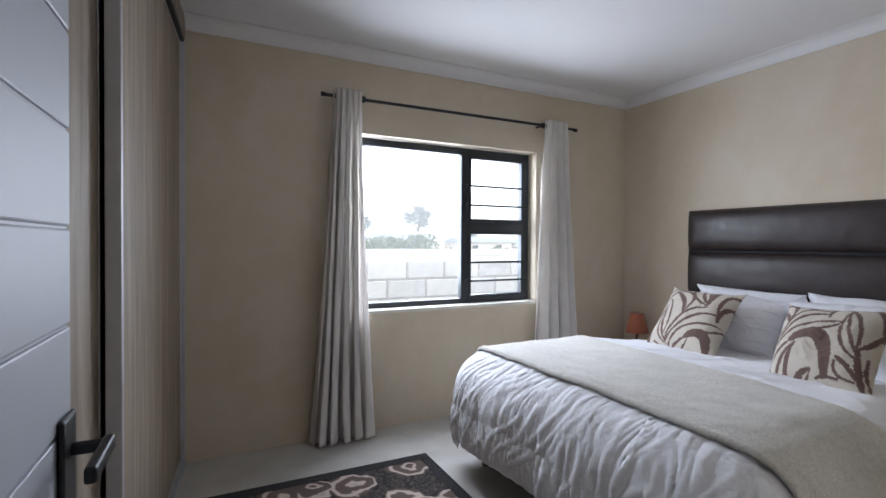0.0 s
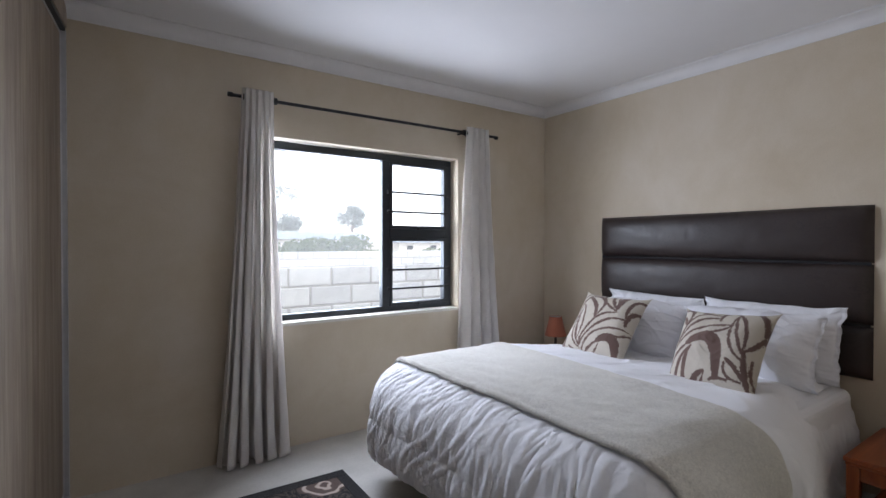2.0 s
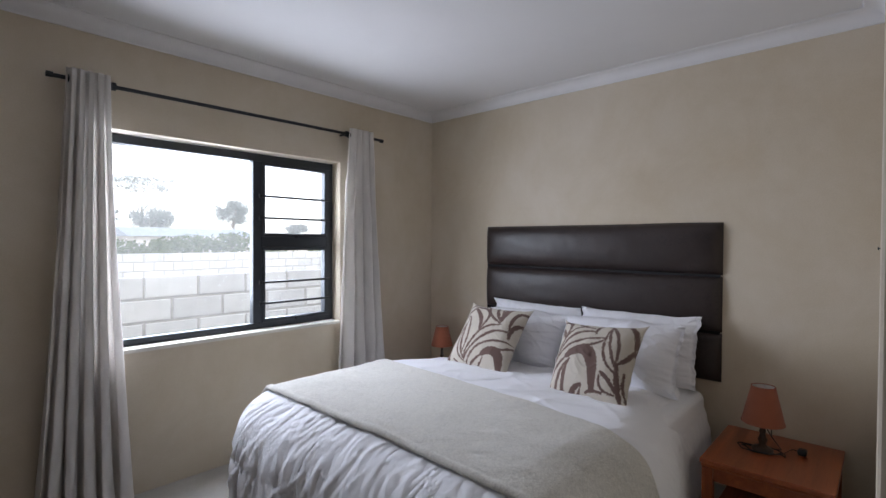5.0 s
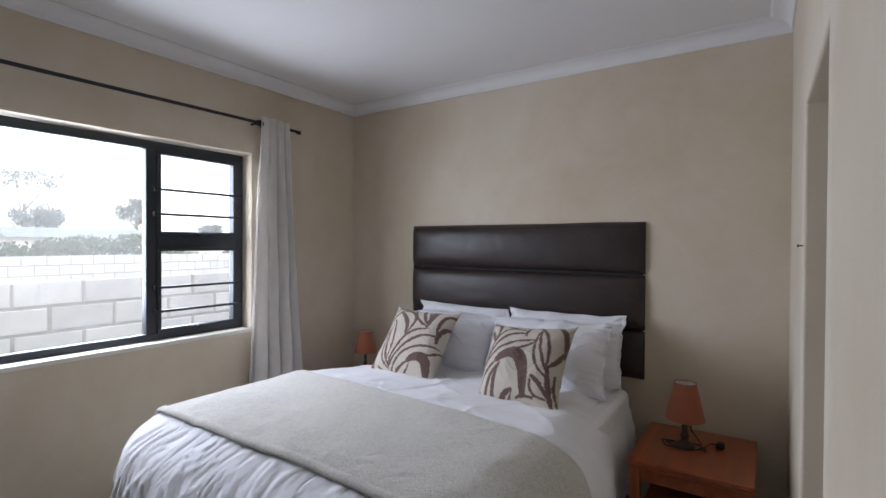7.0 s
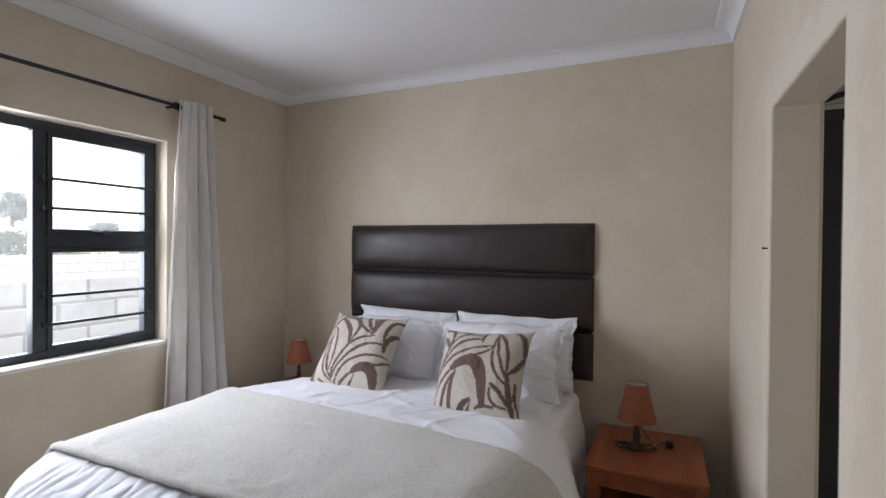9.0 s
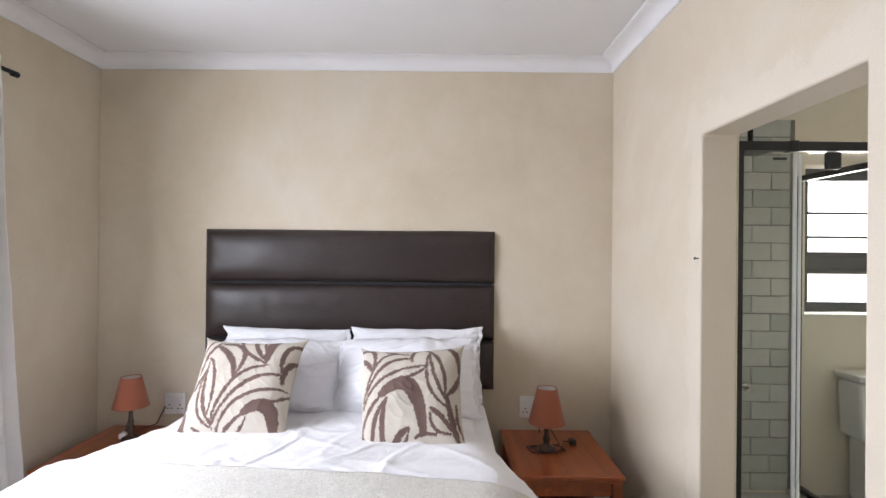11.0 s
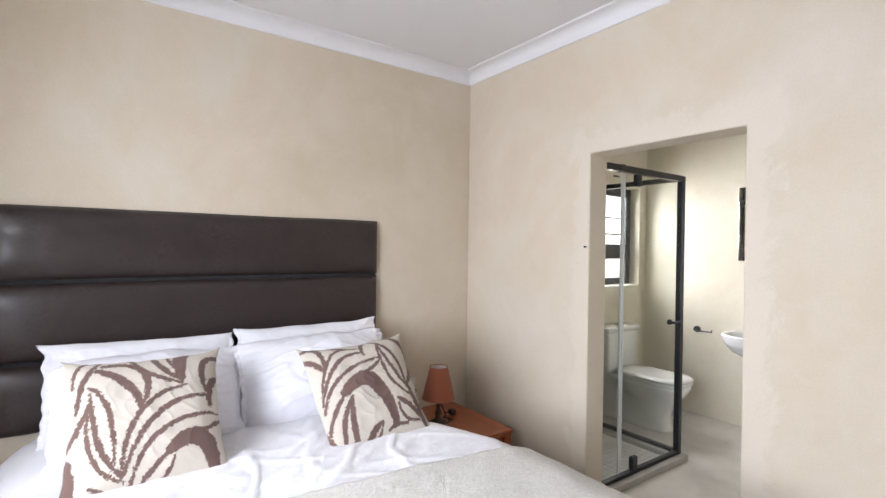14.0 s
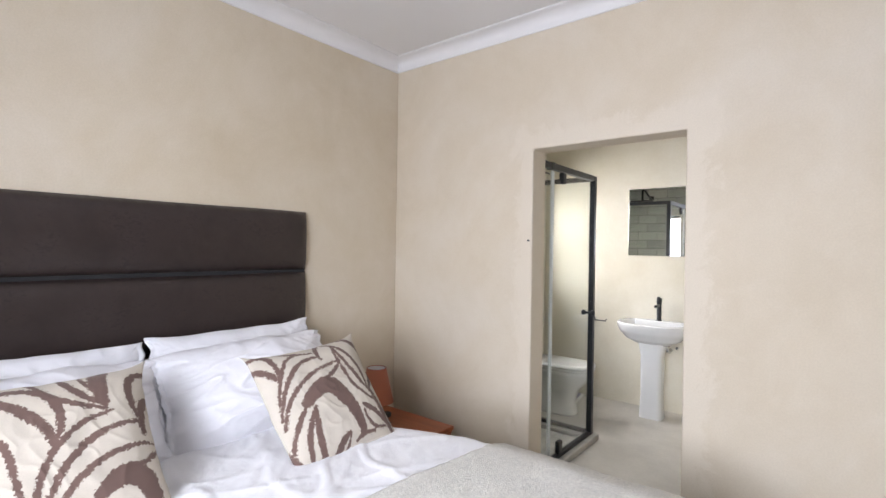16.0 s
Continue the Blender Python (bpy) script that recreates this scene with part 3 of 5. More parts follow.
    z += (0.0065 * long_a + 0.0050 * long_b) * (1 - hang) * (1 if drop_scale == 1 else 0.25) + 0.004 * (tuck_a + tuck_b) * hang * (1 - deep) * drop_scale
    return Vector((x, y, max(z + lift, 0.02)))


duvet = thing("duvet", "rumpled white cotton duvet hanging over the bed", "duvet")
duvet_cover = part("cover", grid(lambda u, v: bed_sheet(u * 2.54, -1.29 + v * 2.58), 360, 380), M_sheet, duvet, "", True)
part("hem", grid(lambda u, v: bed_sheet(2.525 + 0.018 * u, -1.20 + 2.40 * v) + Vector((-0.004, 0, 0)), 2, 160), M_sheet, duvet, "stitched hem", True)
sol = duvet_cover.modifiers.new("thickness", "SOLIDIFY")
sol.thickness, sol.offset = 0.02, -1

throw = thing("blanket", "oatmeal fleece blanket folded across the foot of the bed", "blanket")


def throw_point(u, v):
    b = 1.19 - v * 2.50
    front, back = 1.995 + 0.02 * v, 1.14 + 0.20 * v
    edge = 0.012 * noise.noise(Vector((v * 6, u * 2, 8)))
    a = back + (front - back) * u + edge * (1 if u > 0.5 else -1)
    p = bed_sheet(a, b, 0.030, 0.6)
    roll = max(0.0, (u - 0.965) / 0.035)
    p.z += 0.010 * math.sin(min(1, roll) * math.pi) + 0.004 * noise.noise(Vector((p.x * 9, p.y * 5, 2)))
    if abs(b) > 0.85:
        p.y += 0.016 * (1 if b > 0 else -1)
        p.x += 0.010 * math.sin(v * 60)
    return p


blanket_cloth = part("fleece", grid(throw_point, 90, 170), M_fleece, throw, "", True)
sol = blanket_cloth.modifiers.new("thickness", "SOLIDIFY")
sol.thickness, sol.offset = 0.013, 1


# pillows and cushions
def cushion_mesh(w, h, t, n, seed, pinch=0.05, wrinkle=0.006, ear=0.02):
    bm = bmesh.new()
    pts = {}
    for side in (1, -1):
        for i in range(n + 1):
            for j in range(n + 1):
                if side < 0 and (i in (0, n) or j in (0, n)):
                    pts[side, i, j] = pts[1, i, j]
                    continue
                u, v = 2 * i / n - 1, 2 * j / n - 1
                tip = ear * (abs(u) * abs(v)) ** 14
                px = u * (1 - pinch * (1 - v * v) + tip) * w / 2
                py = v * (1 - pinch * (1 - u * u) + tip) * h / 2
                d = max(0.0, (1 - abs(u) ** 2.6) * (1 - abs(v) ** 2.6)) ** 0.55
                r = noise.noise(Vector((u * 2.2, v * 2.2, seed))) * 0.12 * d
                cr = (1 - 2.6 * abs(noise.noise(Vector((u * 3 + v, v * 2.2 - u, seed + side))))) * wrinkle * d * d * (0.5 + max(abs(u), abs(v)) ** 2)
                cr += (max(0.0, 1 - 3.2 * abs(noise.noise(Vector((u * 2 + 3 * v, 3 * u - v, seed + 7 + side))))) ** 2 - 0.2) * wrinkle * 0.8 * d * d
                rim = (1 - d) * 0.004 * noise.noise(Vector((u * 5, v * 5, seed + 9)))
                pts[side, i, j] = bm.verts.new((px + rim, py + rim, side * (t / 2 * (d + r) + cr)))
        for i in range(n):
            for j in range(n):
                q = [pts[side, i, j], pts[side, i + 1, j], pts[side, i + 1, j + 1], pts[side, i, j + 1]]
                bm.faces.new(q if side > 0 else q[::-1])
    return bm


def leaning(at, tilt, turn=0.0, roll=0.0):
    """A pose for a cushion that faces the foot of the bed, leaning back by tilt degrees."""
    s, c = math.sin(radians(tilt)), math.cos(radians(tilt))
    m = Matrix(((0, s, -c, 0), (-1, 0, 0, 0), (0, c, s, 0), (0, 0, 0, 1)))
    return Matrix.Translation(at) @ pose(0, 0, 0, 0, 0, turn) @ m @ pose(0, 0, 0, 0, 0, roll)


def pillow_mesh(w, h, t, n, seed, slump):
    """A filled pillow in a loose case: domed middle, heavier below, flat wavy ends, puckered seams and a slack top edge."""
    bm = bmesh.new()
    pts = {}
    for side in (1, -1):
        for i in range(n + 1):
            for j in range(n + 1):
                if side < 0 and (i in (0, n) or j in (0, n)):
                    pts[side, i, j] = pts[1, i, j]
                    continue
                u, v = 2 * i / n - 1, 2 * j / n - 1
                fu, fv = min(1.0, abs(u) / 0.95), min(1.0, abs(v) / 0.985)
                d = ((1 - fu ** 2.5) * (1 - fv ** 2.2)) ** 0.66
                e = max(abs(u), abs(v))
                s = (v if abs(u) > abs(v) else u) + (3 if abs(u) > abs(v) else 0) + (7 if u + v > 0 else 0)
                tip = 0.014 * (abs(u) * abs(v)) ** 10
                px = u * (1 - 0.045 * (1 - v * v) + tip) * w / 2 + 0.007 * noise.noise(Vector((v * 3.5, seed, 2.0))) * abs(u) ** 4
                py = v * (1 - 0.032 * (1 - u * u) + tip) * h / 2 + 0.010 * noise.noise(Vector((u * 2.6, seed, 5.0))) * abs(v) ** 3
                py -= slump * h * abs(u) ** 5 * max(0.0, v) ** 2
                px += 0.014 * noise.noise(Vector((v * 4.5, seed + 40, 1.0))) * abs(u) ** 5
                wave = (0.022 * noise.noise(Vector((s * 2.6, seed, 1.0))) + 0.012 * noise.noise(Vector((s * 6.5, seed, 4.0)))) * e ** 7
                fill = t / 2 * d * (1 - 0.22 * v) * (1 + 0.22 * noise.noise(Vector((u * 1.7, v * 1.5, seed))))
                pucker = 0.010 * noise.noise(Vector((s * 9, e * 1.2, seed + side))) * e ** 3 * (1 - e ** 14)
                wv = 0.5 * noise.noise(Vector((u * 2, v * 2, seed + 30)))
                la = max(0.0, 1 - 4.2 * abs(noise.noise(Vector((u * 2.3 + v * 1.9 + wv, v * 0.8 - u * 0.5, seed + 11 + side))))) ** 1.6
                lb = max(0.0, 1 - 4.2 * abs(noise.noise(Vector((u * 0.8 - v * 2.9 - wv, u * 1.6 + wv, seed + 17 + side))))) ** 1.6
                fold = (0.013 * la + 0.010 * lb) * d
                pts[side, i, j] = bm.verts.new((px, py, side * (fill + pucker + fold) + wave))
        for i in range(n):
            for j in range(n):
                q = [pts[side, i, j], pts[side, i + 1, j], pts[side, i + 1, j + 1], pts[side, i, j + 1]]
                bm.faces.new(q if side > 0 else q[::-1])
    return bm


def pillow(label, m, w, h, t, seed, slump=0.0):
    ob = tagged(link("pillow", pillow_mesh(w, h, t, 120, seed, slump), M_pillow, True), label, "pillow", "white pillows on the bed")
    ob.matrix_world = m
    return ob


pillow("white cotton pillow leaning against the headboard", leaning((3.815, 2.00, 0.825), 15, 1, -1.5), 0.76, 0.44, 0.17, 1.0)
pillow("white cotton pillow leaning against the headboard", leaning((3.815, 1.215, 0.832), 14, -1, 0.5), 0.79, 0.44, 0.17, 2.0)
pillow("white cotton pillow propped behind a patterned cushion", leaning((3.615, 1.98, 0.815), 29, 3, -1), 0.73, 0.44, 0.26, 3.0, 0.13)
pillow("white cotton pillow propped behind a patterned cushion", leaning((3.61, 1.255, 0.818), 28, -2, 1.5), 0.80, 0.45, 0.26, 4.0, 0.05)

LEAVES_A = [
    (-0.34, -0.79, -0.31, 0.23, 0.48, 0.33, 0.040), (-0.31, -0.77, -0.04, 0.22, 0.78, 0.14, 0.044), (-0.25, -0.94, -0.07, -0.08, 0.89, -0.13, 0.040),
    (0.92, -0.22, 0.70, -0.41, 0.32, -0.45, 0.036), (-0.16, -0.96, 0.01, -0.76, 0.24, -0.56, 0.036), (0.03, -0.99, 0.23, -0.86, 0.27, -0.66, 0.032),
    (0.23, -0.57, 0.72, -0.18, 0.79, -0.98, 0.144), (-0.28, -0.96, -0.48, -0.97, -0.68, -0.85, 0.032), (-0.94, -0.47, -0.96, -0.72, -0.89, -0.98, 0.112),
    (-0.32, -0.85, -0.84, -0.67, -0.69, 0.32, 0.032), (-0.35, -0.77, -0.66, -0.50, -0.69, 0.40, 0.040)]
LEAVES_B = [
    (-0.42, -0.64, -0.41, 0.24, -0.71, 0.49, 0.036), (-0.94, -0.30, -0.79, -0.03, -0.68, 0.28, 0.040), (-0.84, 0.16, -0.82, 0.70, -0.58, 0.91, 0.040),
    (-0.89, 0.55, -0.92, 1.00, -0.58, 0.94, 0.028), (-0.64, 0.76, -0.19, 0.53, -0.11, 0.06, 0.068), (-0.55, 0.83, 0.18, 0.83, -0.09, 0.06, 0.056),
    (-0.23, 0.94, -0.10, 0.54, 0.43, 0.37, 0.044), (0.05, 0.94, 0.12, 0.69, 0.43, 0.40, 0.052), (0.27, 0.96, 0.23, 0.83, 0.41, 0.53, 0.028),
    (0.55, 1.01, 0.36, 0.83, 0.42, 0.47, 0.112), (0.96, 0.82, 0.62, 0.84, 0.73, 0.23, 0.056), (0.96, 0.47, 0.75, 0.40, 0.78, 0.00, 0.060)]
LEAVES_C = [
    (-0.84, 0.01, -0.66, 0.85, -0.28, 0.79, 0.032), (-0.87, -0.14, -0.60, 0.75, 0.04, 0.65, 0.040), (-0.88, -0.27, -0.65, 0.44, 0.34, 0.49, 0.040),
    (0.34, 0.47, 0.08, 0.25, -0.24, 0.20, 0.036), (-0.92, -0.65, -0.84, -0.34, -0.47, -0.03, 0.036), (-0.49, -0.04, 0.15, 0.52, 0.23, -0.69, 0.160),
    (-1.00, 0.93, -0.61, 1.06, -0.72, 0.43, 0.048), (-0.99, 0.76, -0.83, 0.66, -0.73, 0.43, 0.052), (-0.58, 0.93, -0.42, 0.81, 0.00, 0.75, 0.024),
    (0.04, 0.60, -0.03, 0.82, 0.26, 0.96, 0.040), (-0.98, -0.60, -0.93, -0.91, -0.81, -1.04, 0.056), (-0.41, -0.14, -0.79, -0.53, -0.73, -1.04, 0.048)]
LEAVES_D = [
    (-0.43, -0.16, -0.59, -0.60, -0.52, -1.04, 0.060), (-0.04, -0.67, -0.33, -0.79, -0.34, -1.04, 0.068), (-0.03, -0.69, -0.14, -0.96, -0.25, -1.04, 0.028),
    (0.07, -0.82, 0.25, -0.72, 0.47, -0.78, 0.036), (0.34, 0.76, 0.22, -0.07, 0.70, -0.31, 0.036), (0.36, 0.82, 0.43, 0.23, 0.68, -0.19, 0.040),
    (0.25, 0.89, 0.71, 0.71, 0.66, -0.16, 0.040), (0.50, 0.96, 0.96, 0.97, 0.92, 0.41, 0.056), (0.93, 0.36, 0.86, 0.08, 0.68, -0.12, 0.048),
    (0.39, -0.34, 0.56, -0.41, 0.75, -0.70, 0.052), (0.37, -0.42, 0.35, -0.78, 0.75, -0.76, 0.036), (0.70, -0.16, 0.74, -0.56, 0.90, -0.96, 0.064),
    (0.86, -0.25, 0.82, -0.56, 1.00, -0.87, 0.028)]


def stroke_table(strokes):
    pts = []
    for x0, y0, x1, y1, x2, y2, w in strokes:
        for k in range(61):
            t = k / 60
            px = (1 - t) ** 2 * x0 + 2 * t * (1 - t) * x1 + t * t * x2
            py = (1 - t) ** 2 * y0 + 2 * t * (1 - t) * y1 + t * t * y2
            pts.append((px, py, w * (0.45 + 0.65 * math.sin(math.pi * min(1, t * 0.85 + 0.08)))))
    return np.array(pts)


def printed(name):
    mat = cloth(name, (0.55, 0.497, 0.42), 0.05, 380, 0.95, 0.4, 0.1, 0.1)
    nt = mat.node_tree
    b = nt.nodes["Principled BSDF"]
    base = b.inputs["Base Color"].links[0].from_socket
    at = nt.nodes.new("ShaderNodeAttribute")
    at.attribute_name = "ink"
    n = noise_node(nt, 95, 3, 0.65, (1, 1, 1))
    add = nt.nodes.new("ShaderNodeMath")
    add.operation = "MULTIPLY_ADD"
    add.inputs[1].default_value = 0.9
    nt.links.new(n, add.inputs[0])
    nt.links.new(at.outputs["Fac"], add.inputs[2])
    mask = ramp(nt, add.outputs[0], ((0.86, (0, 0, 0)), (0.98, (1, 1, 1))))
    nt.links.new(mix(nt, base, (0.135, 0.082, 0.067), mask), b.inputs["Base Color"])
    return mat


M_print = printed("leaf_printed_linen")


def cushion(label, m, w, h, t, seed, strokes, pull=0.0):
    ob = link("cushion", cushion_mesh(w, h, t, 170, seed, 0.075, 0.004, 0.065), M_print, True)
    tagged(ob, label, "cushion", "patterned cushions on the bed")
    co = np.array([v.co[:] for v in ob.data.vertices])
    uv = np.stack([co[:, 0] / (w / 2), co[:, 1] / (h / 2)], 1)
    wob = np.array([noise.noise(Vector((a * 8, c * 8, seed))) * 0.010 + noise.noise(Vector((a * 46, c * 46, seed + 5))) * 0.020 for a, c in uv])
    best = np.full(len(uv), -9.0)
    for px, py, pw in stroke_table(strokes):
        best = np.maximum(best, 0.80 * pw - np.hypot(uv[:, 0] - px, uv[:, 1] - py))
    ink = np.clip(0.5 + (best + wob) / 0.09, 0, 1)
    at = ob.data.attributes.new("ink", "FLOAT", "POINT")
    at.data.foreach_set("value", ink.astype(np.float32))
    for v, (a, c) in zip(ob.data.vertices, uv):
        v.co.x += pull * max(0.0, -c) * (1 - a) / 2
    ob.matrix_world = m
    return ob


cushion("cream cushion with a brown brushed-leaf print", leaning((3.300, 2.025, 0.838), 38, 1, -1), 0.505, 0.50, 0.18, 11.0, LEAVES_A + LEAVES_B)
cushion("cream cushion with a brown brushed-leaf print, turned slightly", leaning((3.192, 1.203, 0.832), 38, -5, 4), 0.495, 0.49, 0.18, 12.0, LEAVES_C + LEAVES_D, 0.035)


# curtains on a black rod
def curtain(label, top, bottom, seed, folds):
    t = thing("curtain", label, "curtain", (0, 0, 0), 0, "linen curtains at the bedroom window")

    def fn(u, v):
        z = 2.404 - v * 2.390
        spread = v ** 1.3
        x0, x1 = top[0] + (bottom[0] - top[0]) * spread, top[1] + (bottom[1] - top[1]) * spread
        ph = u * folds * 2 * math.pi + 1.9 * noise.noise(Vector((u * 3.1, v * 0.9, seed))) + 0.5 * noise.noise(Vector((u * 8, v * 2.6, seed + 1)))
        amp = 0.034 + 0.016 * spread + 0.030 * noise.noise(Vector((u * 4, v * 1.1, seed + 3)))
        head = max(0.0, 1 - v * 5)
        amp *= 1 - 0.68 * head
        x = x0 + (x1 - x0) * u + 0.014 * math.sin(2 * ph + seed) * (0.4 + spread)
        y = 3.160 - 0.030 * head + amp * math.sin(ph) - 0.02 * spread + 0.012 * noise.noise(Vector((u * 9, v * 3, seed))) + 0.006 * noise.noise(Vector((u * 22, v * 14, seed)))
        if v > 0.93:
            k = (v - 0.93) / 0.07
            y -= 0.02 * k * (0.5 + noise.noise(Vector((u * 8, 1, seed))))
            x += 0.02 * k * noise.noise(Vector((u * 7, 3, seed)))
        return (x, min(y, 3.235), z)
    panel = part("linen_panel", grid(fn, 180, 110), M_curtain, t, "", True)
    s = panel.modifiers.new("thickness", "SOLIDIFY")
    s.thickness = 0.003
    for x in (top[0] + 0.012, top[1] - 0.012):
        bm = lathe([(0.0165, -0.004), (0.024, -0.004), (0.024, 0.004), (0.0165, 0.004), (0.0165, -0.004)], 20, False)
        part("eyelet", bm, M_frame, t, "dark metal eyelet ring", True, pose(x, 3.16, 2.352, 0, 90, 0))
    return t


curtain("oatmeal linen curtain gathered beside the window", (1.150, 1.340), (1.00, 1.425), 2.0, 5)
curtain("oatmeal linen curtain gathered beside the bed", (2.945, 3.180), (2.835, 3.35), 5.0, 4)
rail = thing("curtain_rod", "thin black metal curtain rod on wall brackets", "curtain rod")
part("rod", rod((1.10, 3.16, 2.354), (3.275, 3.16, 2.360), 0.011), M_black, rail)
for x0, x1 in ((1.072, 1.10), (3.275, 3.305)):
    part("finial", rod((x0, 3.16, 2.356), (x1, 3.16, 2.356), 0.015), M_black, rail)
for x in (1.365, 2.935):
    part("bracket", rod((x, 3.175, 2.357), (x, 3.25, 2.357), 0.008), M_black, rail)
    part("bracket_ring", lathe([(0.012, -0.010), (0.022, -0.010), (0.022, 0.010), (0.012, 0.010)], 20, False), M_black, rail, "", False, pose(x, 3.16, 2.357, 0, 90, 0))


# bedside tables, lamps, sockets
def bedside(x0, x1, y0, y1, label):
    t = thing("bedside_table", label, "bedside table", ((x0 + x1) / 2, (y0 + y1) / 2, 0), 0, "wooden bedside tables")
    a, b = (x1 - x0) / 2, (y1 - y0) / 2
    part("tabletop", box(-a, a, -b, b, 0.372, 0.396, 0.005, 3), M_pine, t)
    part("edge_moulding", box(-a + 0.006, a - 0.006, -b + 0.006, b - 0.006, 0.355, 0.371, 0.006, 3), M_pine, t)
    c, d = a - 0.035, b - 0.035
    for sx in (-1, 1):
        part("apron", box(sx * c - 0.009, sx * c + 0.009, -d + 0.026, d - 0.026, 0.285, 0.354, 0.002), M_pine, t)
        part("apron", box(-c + 0.026, c - 0.026, sx * d - 0.009, sx * d + 0.009, 0.285, 0.354, 0.002), M_pine, t)
        for sy in (-1, 1):
            part("leg", box(sx * c - 0.025, sx * c + 0.025, sy * d - 0.025, sy * d + 0.025, 0.0, 0.354, 0.004), M_pine_leg, t)
    part("shelf", box(-c + 0.01, c - 0.01, -d + 0.01, d - 0.01, 0.10, 0.118, 0.003), M_pine, t)
    return t


bedside(3.355, 3.985, 0.140, 0.695, "red-stained wooden bedside table with a lamp on it")
bedside(3.345, 3.985, 2.610, 3.125, "red-stained wooden bedside table beside the window curtain")


def table_lamp(at, label, bottom, top, r0, r1, cable):
    t = thing("table_lamp", label, "table lamp", at, 0, "terracotta bedside lamps")
    h = bottom + 0.03
    prof = [(0.046, 0.0), (0.050, 0.004), (0.050, 0.016), (0.042, 0.022), (0.024, 0.028), (0.016, 0.040), (0.021, 0.056), (0.023, 0.066), (0.016, 0.080), (0.012, 0.096), (0.017, 0.108), (0.012, 0.122), (0.010, h - 0.012), (0.013, h)]
    part("base", lathe(prof, 28), M_dark_wood, t, "dark turned wooden base", True)
    part("lamp_holder", rod((0, 0, h), (0, 0, h + 0.04), 0.013), M_black, t)
    part("bulb", lathe([(0.010, h + 0.04), (0.02, h + 0.062), (0.024, h + 0.08), (0.015, h + 0.1), (0.003, h + 0.106)], 18), M_lining, t, "unlit pale bulb", True)
    part("shade", lathe([(r0, bottom), (r1, top)], 48, False), M_shade, t, "terracotta fabric cone shade", True)
    part("shade_lining", lathe([(r0 - 0.003, bottom + 0.001), (r1 - 0.003, top - 0.001)], 48, False), M_lining, t, "", True)
    for r, z in ((r0, bottom), (r1, top)):
        part("shade_rim", lathe([(r - 0.004, z - 0.002), (r + 0.001, z - 0.002), (r + 0.001, z + 0.002), (r - 0.004, z + 0.002)], 48, False), M_shade, t)
    for k in range(3):
        an = k * 2.094
        part("spider_wire", rod((0, 0, top - 0.012), ((r1 - 0.002) * math.cos(an), (r1 - 0.002) * math.sin(an), top - 0.004), 0.0012, seg=6), M_alu, t)
    part("cable", tube([(a[0], a[1], max(0.0035, a[2])) for a in cable], 0.0032), M_rubber, t, "black loose cable", True)
    return t


coil = [(-0.01 + 0.05 * math.cos(k * 0.45) * (1 - k * 0.004), 0.0 + 0.12 * math.sin(k * 0.45) * (1 - k * 0.012), 0.004 + 0.004 * (k % 5)) for k in range(26)]
lamp_r = table_lamp((3.675, 0.468, 0.397), "small lamp with terracotta shade and coiled black cable", 0.156, 0.348, 0.100, 0.056, [(0, -0.02, 0.12), (0.01, -0.05, 0.07), (0.03, -0.08, 0.02)] + coil + [(0.10, -0.12, 0.012), (0.09, -0.16, 0.012)])
part("plug", box(0.055, 0.10, -0.185, -0.145, 0.002, 0.034, 0.008), M_rubber, lamp_r, "black unplugged plug")
lamp_l = table_lamp((3.74, 2.863, 0.397), "small lamp with terracotta shade on a turned base", 0.20, 0.366, 0.094, 0.054, [(0.0, 0.02, 0.10), (0.02, 0.05, 0.02), (0.08, 0.06, 0.004), (0.16, 0.03, 0.006), (0.22, -0.02, 0.02), (0.245, -0.06, 0.12)])
part("plug", box(0.0, 0.05, 0.035, 0.075, 0.002, 0.036, 0.008), M_plastic, lamp_l, "white loose plug")


def socket(y0, y1, z0, z1, plug):
    t = thing("wall_socket", "white double wall socket with switches above the bedside table", "wall socket", (EAST, (y0 + y1) / 2, (z0 + z1) / 2), 0, "bedside wall sockets")
    w, h = (y1 - y0) / 2, (z1 - z0) / 2
    part("plate", box(-0.012, -0.0005, -w, w, -h, h, 0.004, 3), M_plastic, t)
    for k in (-1, 1):
        part("switch", box(-0.018, -0.0125, k * w * 0.5 - 0.012, k * w * 0.5 + 0.012, h * 0.42, h * 0.72, 0.002), M_plastic, t)
        for dy, dz in ((0, -0.02), (-0.012, -0.042), (0.012, -0.042)):
            part("pin_hole", rod((-0.0136, k * w * 0.5 + dy, dz + 0.012), (-0.0122, k * w * 0.5 + dy, dz + 0.012), 0.0042, seg=10), M_dark, t)
    if plug:
        part("plug", box(-0.05, -0.0138, -w * 0.5 - 0.02, -w * 0.5 + 0.018, -0.036, 0.002, 0.008), M_rubber, t, "black plug in the socket")
        part("plug_cable", tube([(-0.045, -w * 0.5, -0.03), (-0.07, -w * 0.5 - 0.005, -0.07), (-0.09, -w * 0.5 - 0.01, -h - 0.068)], 0.003), M_rubber, t)
    return t


socket(0.438, 0.572, 0.468, 0.602, True)
socket(2.680, 2.812, 0.466, 0.600, False)


nail = tagged(link("wall_nail", lathe([(0.0025, 0.0), (0.0025, 0.014), (0.006, 0.015), (0.006, 0.018), (0.002, 0.019)], 10), M_frame), "small dark nail in the plaster beside the bathroom doorway", "nail")
nail.matrix_world = pose(2.952, -0.001, 1.494, -90, 0, 0)


